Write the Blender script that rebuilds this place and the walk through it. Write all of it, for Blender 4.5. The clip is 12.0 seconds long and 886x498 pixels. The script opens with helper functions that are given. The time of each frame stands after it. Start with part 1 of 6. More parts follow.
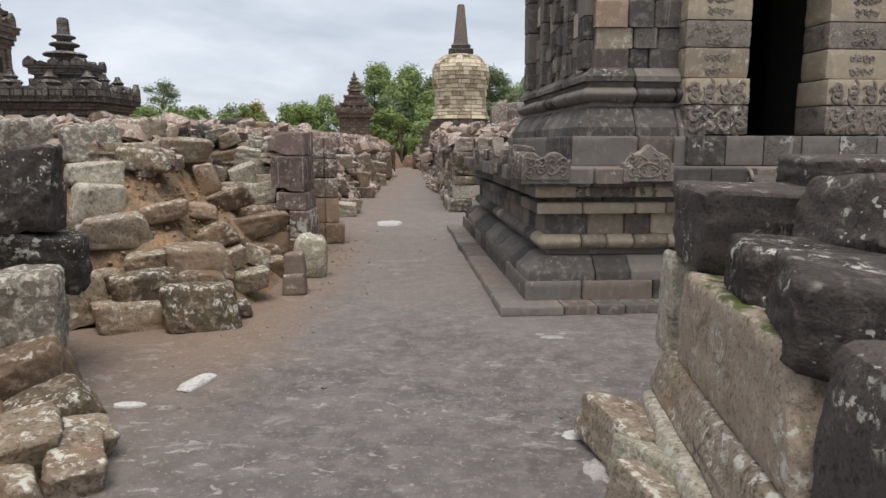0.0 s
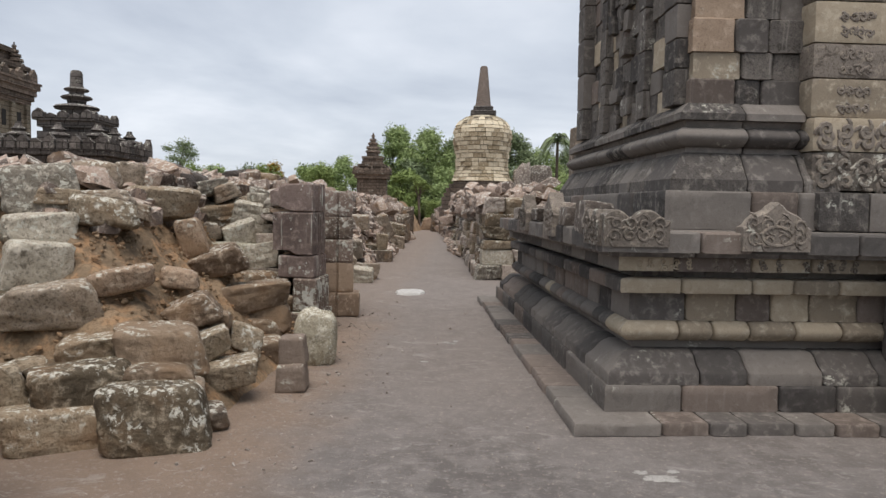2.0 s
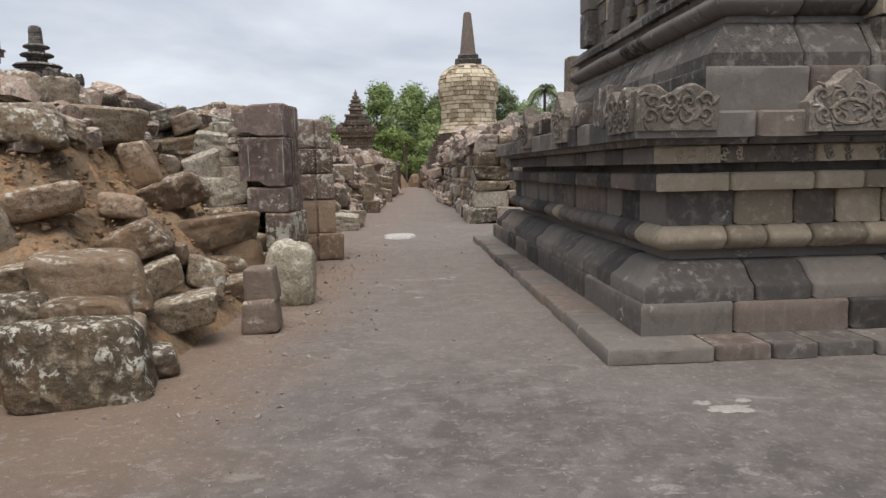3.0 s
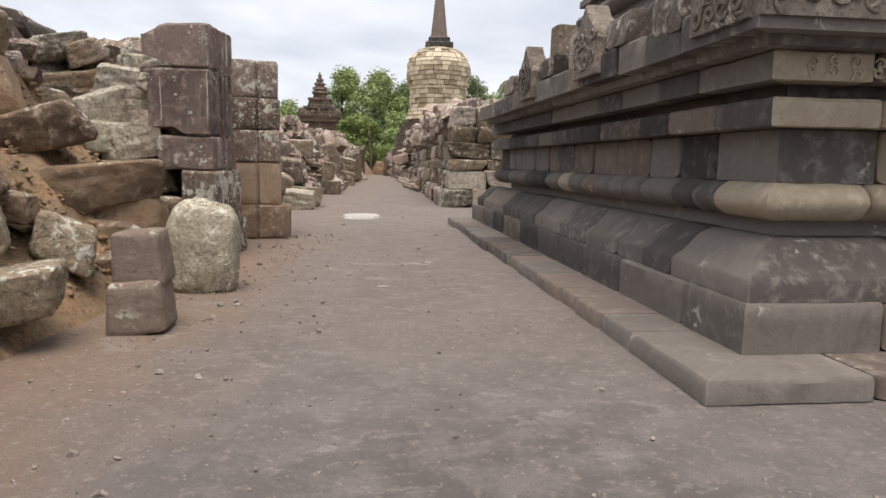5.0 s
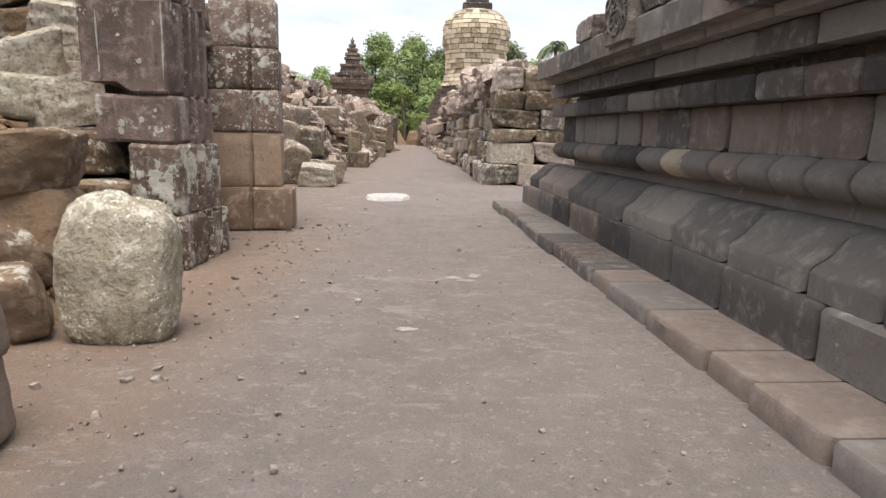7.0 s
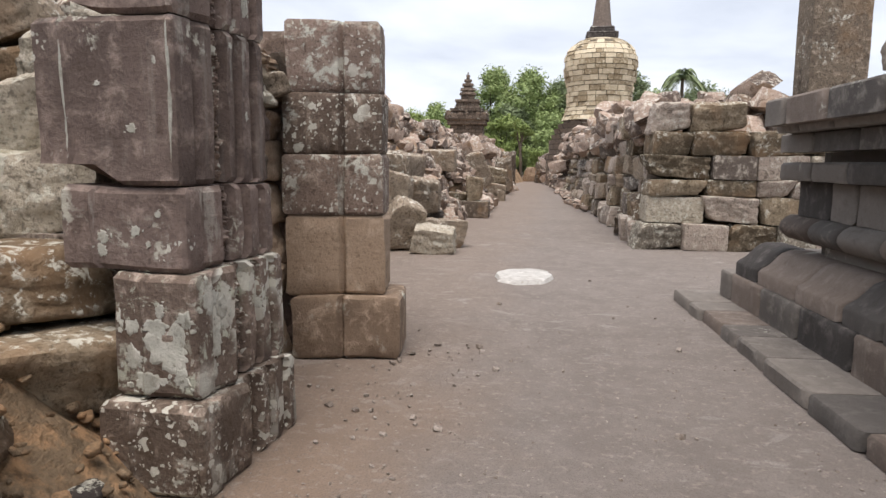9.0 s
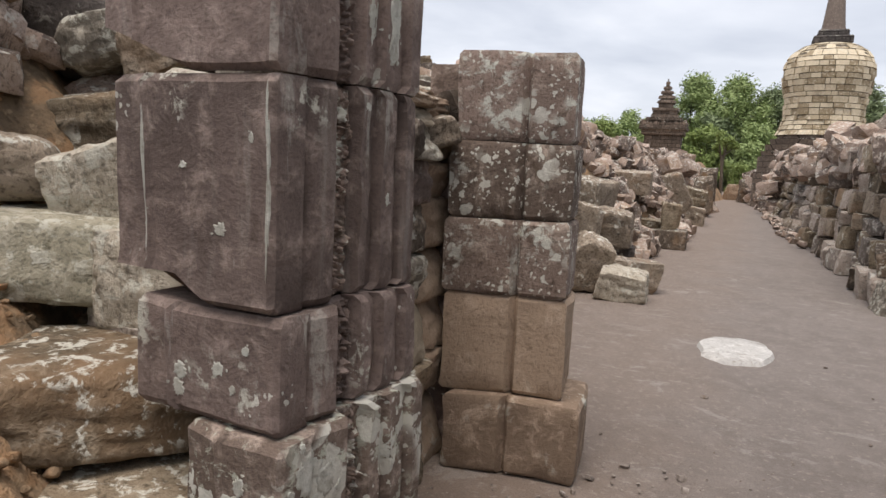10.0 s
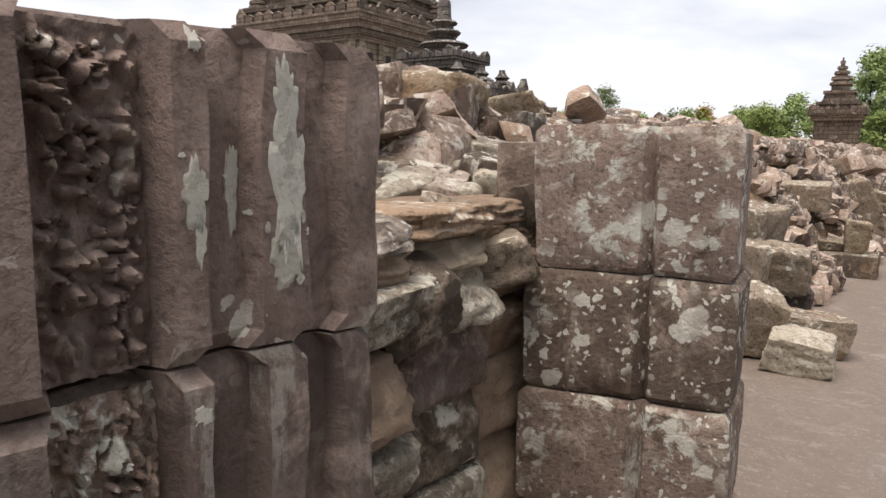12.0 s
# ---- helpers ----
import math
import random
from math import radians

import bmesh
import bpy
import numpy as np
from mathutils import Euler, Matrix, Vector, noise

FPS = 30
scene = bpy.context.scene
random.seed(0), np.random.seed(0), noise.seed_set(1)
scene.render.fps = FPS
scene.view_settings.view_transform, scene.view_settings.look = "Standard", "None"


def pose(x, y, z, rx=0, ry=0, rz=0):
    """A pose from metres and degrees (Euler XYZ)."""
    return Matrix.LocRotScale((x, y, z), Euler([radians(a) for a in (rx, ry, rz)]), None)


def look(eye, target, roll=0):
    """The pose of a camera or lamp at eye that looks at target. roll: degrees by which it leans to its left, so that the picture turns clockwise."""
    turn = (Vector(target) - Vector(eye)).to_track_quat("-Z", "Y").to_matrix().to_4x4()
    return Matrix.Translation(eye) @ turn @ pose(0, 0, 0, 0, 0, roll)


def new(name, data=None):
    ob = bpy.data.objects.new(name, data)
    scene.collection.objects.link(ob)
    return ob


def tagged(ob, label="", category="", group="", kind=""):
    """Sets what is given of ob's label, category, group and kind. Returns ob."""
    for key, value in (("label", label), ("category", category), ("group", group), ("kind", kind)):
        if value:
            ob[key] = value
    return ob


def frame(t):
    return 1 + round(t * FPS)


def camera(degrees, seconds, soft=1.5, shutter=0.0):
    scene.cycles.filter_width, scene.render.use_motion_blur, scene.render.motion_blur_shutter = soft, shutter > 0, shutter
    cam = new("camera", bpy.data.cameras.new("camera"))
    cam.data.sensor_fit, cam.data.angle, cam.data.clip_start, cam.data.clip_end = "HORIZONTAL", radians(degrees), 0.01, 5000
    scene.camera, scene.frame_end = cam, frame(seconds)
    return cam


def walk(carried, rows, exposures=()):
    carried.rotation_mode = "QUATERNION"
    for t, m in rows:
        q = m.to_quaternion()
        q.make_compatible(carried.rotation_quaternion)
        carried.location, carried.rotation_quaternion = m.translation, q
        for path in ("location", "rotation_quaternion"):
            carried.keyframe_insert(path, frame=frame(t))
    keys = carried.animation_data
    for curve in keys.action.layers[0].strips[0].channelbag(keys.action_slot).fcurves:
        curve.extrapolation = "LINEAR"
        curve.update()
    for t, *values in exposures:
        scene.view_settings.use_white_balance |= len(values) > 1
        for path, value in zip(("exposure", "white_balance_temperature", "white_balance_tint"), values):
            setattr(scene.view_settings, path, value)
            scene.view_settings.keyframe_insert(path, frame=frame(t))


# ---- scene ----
from mathutils.bvhtree import BVHTree

cam = camera(66.2, 12.0)
PATH = [
    (0, (0.017, -0.073, 1.804), (0.017, 2.298, 1.433), 0.1),
    (0.5, (-0.064, 0.367, 1.825), (-0.114, 2.749, 1.535), 2.5),
    (1, (-0.158, 0.887, 1.813), (-0.230, 3.270, 1.542), 1.2),
    (1.5, (-0.210, 1.382, 1.836), (-0.264, 3.773, 1.638), 1.0),
    (2, (-0.277, 1.849, 1.704), (-0.329, 4.244, 1.554), 1.1),
    (2.5, (-0.323, 2.296, 1.440), (-0.384, 4.681, 1.184), 2.7),
    (3, (-0.342, 2.849, 1.210), (-0.356, 5.233, 0.929), -1.1),
    (3.2, (-0.368, 3.059, 1.130), (-0.260, 5.441, 0.859), -0.1),
    (4.8, (-0.421, 4.361, 0.872), (-0.305, 6.739, 0.572), 1.2),
    (5, (-0.445, 4.574, 0.851), (-0.326, 6.952, 0.550), 1.0),
    (5.5, (-0.470, 4.974, 0.842), (-0.334, 7.336, 0.434), 1.9),
    (6, (-0.452, 5.434, 0.840), (-0.384, 7.795, 0.418), 1.7),
    (6.5, (-0.461, 5.945, 0.860), (-0.419, 8.309, 0.448), 2.1),
    (6.7, (-0.468, 6.082, 0.860), (-0.440, 8.447, 0.451), 1.7),
    (8.3, (-0.661, 7.620, 0.972), (-0.730, 9.985, 0.566), 1.0),
    (8.5, (-0.739, 7.808, 1.016), (-0.826, 10.177, 0.643), 0.7),
    (9, (-0.898, 8.373, 1.131), (-1.287, 10.722, 0.827), 0.5),
    (9.5, (-1.041, 8.808, 1.284), (-1.862, 11.045, 0.997), 0.3),
    (10, (-1.144, 9.216, 1.422), (-2.134, 11.380, 1.110), 2.9),
    (10.5, (-1.283, 9.516, 1.538), (-2.322, 11.651, 1.193), 2.4),
    (11, (-1.343, 9.775, 1.663), (-2.491, 11.846, 1.271), 1.2),
    (11.5, (-1.392, 10.144, 1.760), (-2.742, 12.097, 1.406), 2.4),
    (12, (-1.479, 10.388, 1.837), (-2.900, 12.291, 1.494), 0.6),
]
walk(cam, [(t, look(eye, target, roll)) for t, eye, target, roll in PATH],
     exposures=[(0, 0.25, 6600, 13), (3, 0.24, 6700, 14), (5, 0.56, 6950, 16), (6.5, 0.86, 6850, 16), (8.5, 0.78, 6700, 15), (9.5, 0.54, 6800, 16), (10, 0.46, 6800, 16), (11, 0.58, 6950, 17), (11.5, 0.66, 7000, 17), (12, 0.68, 7100, 17)])

# ---- world and light: a bright overcast sky ----
SUN_EL, SUN_AZ = 73.0, 180.0
world = bpy.data.worlds.new("sky")
scene.world = world
world.use_nodes = True
wt = world.node_tree
wt.nodes.clear()


def wnode(kind, **kw):
    n = wt.nodes.new(kind)
    for k, v in kw.items():
        n.inputs[k].default_value = v
    return n


w_out = wnode("ShaderNodeOutputWorld")
w_bg = wnode("ShaderNodeBackground")
w_sky = wnode("ShaderNodeTexSky")
w_sky.sky_type = "NISHITA"
w_sky.sun_disc = False
w_sky.sun_elevation = radians(SUN_EL)
w_sky.sun_rotation = radians(SUN_AZ)
w_skys = wnode("ShaderNodeMix")
w_skys.data_type, w_skys.blend_type = "RGBA", "MULTIPLY"
w_skys.inputs[0].default_value = 1.0
w_skys.inputs[7].default_value = (0.09, 0.09, 0.09, 1)
w_tc = wnode("ShaderNodeTexCoord")
w_sep = wnode("ShaderNodeSeparateXYZ")
w_add = wnode("ShaderNodeMath")
w_add.operation = "ADD"
w_add.inputs[1].default_value = 0.16
w_max = wnode("ShaderNodeMath")
w_max.operation = "MAXIMUM"
w_max.inputs[1].default_value = 0.06
w_dx, w_dy = wnode("ShaderNodeMath"), wnode("ShaderNodeMath")
w_dx.operation = w_dy.operation = "DIVIDE"
w_com = wnode("ShaderNodeCombineXYZ")
w_n = wnode("ShaderNodeTexNoise", Scale=0.75, Detail=7.0, Roughness=0.52, Distortion=0.25)
w_ramp = wt.nodes.new("ShaderNodeValToRGB")
cr = w_ramp.color_ramp
cr.elements[0].position, cr.elements[0].color = 0.34, (0.43, 0.49, 0.57, 1)
cr.elements[1].position, cr.elements[1].color = 0.66, (0.735, 0.795, 0.855, 1)
mid = cr.elements.new(0.5)
mid.color = (0.575, 0.64, 0.71, 1)
w_mix = wnode("ShaderNodeMix")
w_mix.data_type = "RGBA"
w_mix.inputs[0].default_value = 0.88
L = wt.links.new
L(w_tc.outputs["Generated"], w_sep.inputs[0])
L(w_sep.outputs[2], w_add.inputs[0])
L(w_add.outputs[0], w_max.inputs[0])
L(w_sep.outputs[0], w_dx.inputs[0])
L(w_sep.outputs[1], w_dy.inputs[0])
L(w_max.outputs[0], w_dx.inputs[1])
L(w_max.outputs[0], w_dy.inputs[1])
L(w_dx.outputs[0], w_com.inputs[0])
L(w_dy.outputs[0], w_com.inputs[1])
L(w_com.outputs[0], w_n.inputs["Vector"])
L(w_n.outputs[0], w_ramp.inputs[0])
L(w_sky.outputs[0], w_skys.inputs[6])
L(w_skys.outputs[2], w_mix.inputs[6])
L(w_ramp.outputs[0], w_mix.inputs[7])
L(w_mix.outputs[2], w_bg.inputs[0])
w_bg.inputs[1].default_value = 1.02
L(w_bg.outputs[0], w_out.inputs[0])

sun = new("sun", bpy.data.lights.new("sun", "SUN"))
sun.data.energy, sun.data.angle, sun.data.color = 2.25, radians(38), (1.0, 0.95, 0.88)
az, el = radians(SUN_AZ), radians(SUN_EL)
sun.matrix_world = look((20 * math.sin(az) * math.cos(el), 20 * math.cos(az) * math.cos(el), 20 * math.sin(el)), (0, 0, 0))


# ---- materials ----
def nodes_of(name, rough=0.9):
    m = bpy.data.materials.new(name)
    m.use_nodes = True
    nt = m.node_tree
    b = nt.nodes["Principled BSDF"]
    b.inputs["Roughness"].default_value = rough
    b.inputs["Specular IOR Level"].default_value = 0.25
    return m, nt, b


def nn(nt, kind, **kw):
    n = nt.nodes.new(kind)
    for k, v in kw.items():
        n.inputs[k].default_value = v
    return n


def noise_tex(nt, vec, scale, detail=4.0, rough=0.55, dist=0.0):
    n = nn(nt, "ShaderNodeTexNoise", Scale=scale, Detail=detail, Roughness=rough, Distortion=dist)
    nt.links.new(vec, n.inputs["Vector"])
    return n.outputs[0]


def ramp(nt, fac, a, b, lo=0.0, hi=1.0):
    r = nn(nt, "ShaderNodeMapRange")
    r.interpolation_type = "SMOOTHSTEP"
    r.inputs[1].default_value, r.inputs[2].default_value = a, b
    r.inputs[3].default_value, r.inputs[4].default_value = lo, hi
    nt.links.new(fac, r.inputs[0])
    return r.outputs[0]


def mix(nt, fac, a, b, mode="MIX"):
    m = nn(nt, "ShaderNodeMix")
    m.data_type, m.blend_type = "RGBA", mode
    for sock, v in ((m.inputs[0], fac), (m.inputs[6], a), (m.inputs[7], b)):
        if isinstance(v, (int, float)):
            sock.default_value = v
        elif isinstance(v, tuple):
            sock.default_value = (*v, 1)
        else:
            nt.links.new(v, sock)
    return m.outputs[2]


def math_node(nt, op, a, b=None):
    m = nn(nt, "ShaderNodeMath")
    m.operation = op
    for sock, v in zip(m.inputs, (a, b)):
        if v is None:
            continue
        if isinstance(v, (int, float)):
            sock.default_value = v
        else:
            nt.links.new(v, sock)
    return m.outputs[0]


def bump(nt, b, height, strength=0.4, dist=0.01, prev=None):
    bp = nn(nt, "ShaderNodeBump", Strength=strength, Distance=dist)
    nt.links.new(height, bp.inputs["Height"])
    if prev:
        nt.links.new(prev, bp.inputs["Normal"])
    nt.links.new(bp.outputs[0], b.inputs["Normal"])
    return bp.outputs[0]


def stone_mat(name, c_dark, c_mid, c_light, lichen=0.3, lichen_col=(0.56, 0.55, 0.47), spots=0.0, vary=0.35, grain=55.0, dist=0.012, moss=0.0, soil=0.0, rnd=True, streak=0.0, tops=0.16, courses=0.0, edge=0.0, drip=0.0, sizes=((12.0, 0.50, 0.38, 0.02), (34.0, 0.35, 0.42, -0.05)), cluster=2.3, wear=1.0, spot_col=(0.60, 0.59, 0.52)):
    """Weathered andesite: stains, grain, lichen patches and round lichen spots."""
    m, nt, b = nodes_of(name, 0.92)
    geo = nn(nt, "ShaderNodeNewGeometry")
    pos = geo.outputs["Position"]
    info = nn(nt, "ShaderNodeObjectInfo")
    rnd_v = info.outputs["Random"] if rnd else geo.outputs["Random Per Island"]
    # each piece reads another stretch of the texture
    off = nn(nt, "ShaderNodeVectorMath")
    off.operation = "SCALE"
    comb = nn(nt, "ShaderNodeCombineXYZ")
    for i in range(3):
        nt.links.new(rnd_v, comb.inputs[i])
    nt.links.new(comb.outputs[0], off.inputs[0])
    off.inputs["Scale"].default_value = 37.0
    vec = nn(nt, "ShaderNodeVectorMath")
    nt.links.new(pos, vec.inputs[0])
    nt.links.new(off.outputs[0], vec.inputs[1])
    v = vec.outputs[0]
    big = noise_tex(nt, v, 2.6, 4, 0.6)
    med = noise_tex(nt, v, 11.0, 6, 0.65, 0.3)
    fine = noise_tex(nt, v, grain, 5, 0.7)
    tone = ramp(nt, rnd_v, 0.0, 1.0, 0.0, 1.0)
    f1 = math_node(nt, "ADD", math_node(nt, "MULTIPLY", tone, vary * 2.0), math_node(nt, "MULTIPLY", big, 1.0 - vary))
    f1 = ramp(nt, f1, 0.25, 0.95)
    col = mix(nt, f1, c_dark, c_mid)
    col = mix(nt, ramp(nt, med, 0.48, 0.72), col, c_light)
    col = mix(nt, ramp(nt, fine, 0.30, 0.52, 0.72 * wear, 0.0), col, (c_dark[0] * 0.55, c_dark[1] * 0.55, c_dark[2] * 0.55))
    pit = ramp(nt, noise_tex(nt, v, 26.0, 3, 0.6), 0.30, 0.42, 0.6 * wear, 0.0)
    col = mix(nt, pit, col, (c_dark[0] * 0.6, c_dark[1] * 0.58, c_dark[2] * 0.55))
    crack = ramp(nt, noise_tex(nt, v, 5.5, 8, 0.72, 0.8), 0.36, 0.44, 0.75 * wear, 0.0)
    col = mix(nt, crack, col, (c_dark[0] * 0.7, c_dark[1] * 0.66, c_dark[2] * 0.6))
    if soil:
        col = mix(nt, ramp(nt, noise_tex(nt, v, 1.7, 5, 0.6), 0.55 - 0.25 * soil, 0.75, 0.0, 0.85), col, (0.26, 0.165, 0.095))
    if streak:
        sv = nn(nt, "ShaderNodeMapping")
        sv.inputs["Scale"].default_value = (9.0, 9.0, 0.7)
        nt.links.new(v, sv.inputs["Vector"])
        col = mix(nt, ramp(nt, noise_tex(nt, sv.outputs[0], 1.6, 4, 0.6), 0.56, 0.72, 0.0, streak), col, (0.40, 0.37, 0.33))
    if edge:
        worn = ramp(nt, math_node(nt, "ADD", geo.outputs["Pointiness"], math_node(nt, "MULTIPLY", med, 0.12)), 0.63, 0.72, 0.0, edge)
        col = mix(nt, worn, col, (min(c_light[0] * 1.7, 0.6), min(c_light[1] * 1.7, 0.57), min(c_light[2] * 1.7, 0.52)))
    if courses:
        sx = nn(nt, "ShaderNodeSeparateXYZ")
        nt.links.new(pos, sx.inputs[0])
        cb = nn(nt, "ShaderNodeCombineXYZ")
        nt.links.new(math_node(nt, "ADD", sx.outputs[0], sx.outputs[1]), cb.inputs[0])
        nt.links.new(sx.outputs[2], cb.inputs[1])
        br = nn(nt, "ShaderNodeTexBrick", Scale=1.0)
        br.inputs["Brick Width"].default_value, br.inputs["Row Height"].default_value, br.inputs["Mortar Size"].default_value = courses * 2.2, courses, 0.018
        br.inputs["Color1"].default_value, br.inputs["Color2"].default_value, br.inputs["Mortar"].default_value = (1.25, 1.22, 1.18, 1), (0.72, 0.70, 0.68, 1), (0.3, 0.28, 0.26, 1)
        nt.links.new(cb.outputs[0], br.inputs["Vector"])
        col = mix(nt, 1.0, col, br.outputs["Color"], "MULTIPLY")
    h = math_node(nt, "ADD", math_node(nt, "MULTIPLY", med, 0.9), math_node(nt, "MULTIPLY", fine, 0.35))
    if lichen:
        # patch mask biased by facing: upward faces paler, downward ones barer
        sepu = nn(nt, "ShaderNodeSeparateXYZ")
        nt.links.new(geo.outputs["Normal"], sepu.inputs[0])
        up_bias = ramp(nt, sepu.outputs[2], -0.2, 0.9, -0.4 * tops, tops)
        area = ramp(nt, math_node(nt, "ADD", noise_tex(nt, v, 3.1, 3, 0.5), up_bias), 0.62 - 0.30 * lichen, 0.74 - 0.26 * lichen)
        li = ramp(nt, noise_tex(nt, v, 15.0, 6, 0.7, 0.4), 0.52, 0.60)
        li = math_node(nt, "MULTIPLY", li, area)
        col = mix(nt, math_node(nt, "MULTIPLY", li, 0.85), col, lichen_col)
    if spots:
        wob = nn(nt, "ShaderNodeTexNoise", Scale=22.0, Detail=3.0)
        nt.links.new(v, wob.inputs["Vector"])
        sc = nn(nt, "ShaderNodeVectorMath")
        sc.operation = "SCALE"
        sc.inputs["Scale"].default_value = 0.07
        nt.links.new(wob.outputs[1], sc.inputs[0])
        vv = nn(nt, "ShaderNodeVectorMath")
        nt.links.new(v, vv.inputs[0])
        nt.links.new(sc.outputs[0], vv.inputs[1])
        for scale, lo, most, shift in sizes:
            vo = nn(nt, "ShaderNodeTexVoronoi", Scale=scale, Randomness=1.0)
            nt.links.new(vv.outputs[0], vo.inputs["Vector"])
            sepc = nn(nt, "ShaderNodeSeparateColor")
            nt.links.new(vo.outputs["Color"], sepc.inputs[0])
            size = ramp(nt, sepc.outputs[0], lo, 1.0, 0.0, most)
            sp = ramp(nt, math_node(nt, "SUBTRACT", size, vo.outputs["Distance"]), 0.0, 0.05)
            area2 = ramp(nt, noise_tex(nt, v, cluster, 2, 0.5), 0.66 + shift - 0.3 * spots, 0.74 + shift - 0.3 * spots)
            sp = math_node(nt, "MULTIPLY", sp, area2)
            col = mix(nt, math_node(nt, "MULTIPLY", sp, 0.85), col, spot_col)
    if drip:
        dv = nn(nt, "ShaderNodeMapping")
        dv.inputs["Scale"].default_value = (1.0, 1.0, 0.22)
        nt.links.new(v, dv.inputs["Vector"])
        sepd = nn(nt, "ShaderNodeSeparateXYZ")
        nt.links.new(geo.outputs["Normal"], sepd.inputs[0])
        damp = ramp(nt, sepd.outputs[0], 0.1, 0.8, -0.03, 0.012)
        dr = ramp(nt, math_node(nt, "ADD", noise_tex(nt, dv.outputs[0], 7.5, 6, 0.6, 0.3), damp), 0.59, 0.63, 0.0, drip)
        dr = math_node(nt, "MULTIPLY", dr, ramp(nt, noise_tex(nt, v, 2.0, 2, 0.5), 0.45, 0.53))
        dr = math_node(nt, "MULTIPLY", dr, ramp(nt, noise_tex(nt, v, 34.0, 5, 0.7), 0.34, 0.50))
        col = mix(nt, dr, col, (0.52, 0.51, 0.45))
    if moss:
        sepn = nn(nt, "ShaderNodeSeparateXYZ")
        nt.links.new(geo.outputs["Normal"], sepn.inputs[0])
        up = ramp(nt, sepn.outputs[2], 0.25, 0.7)
        mo = math_node(nt, "MULTIPLY", up, ramp(nt, noise_tex(nt, v, 7.0, 5, 0.6), 0.40, 0.56, 0.0, moss))
        col = mix(nt, mo, col, (0.085, 0.10, 0.035))
    nt.links.new(col, b.inputs["Base Color"])
    bump(nt, b, h, 1.0, dist * 1.5)
    return m


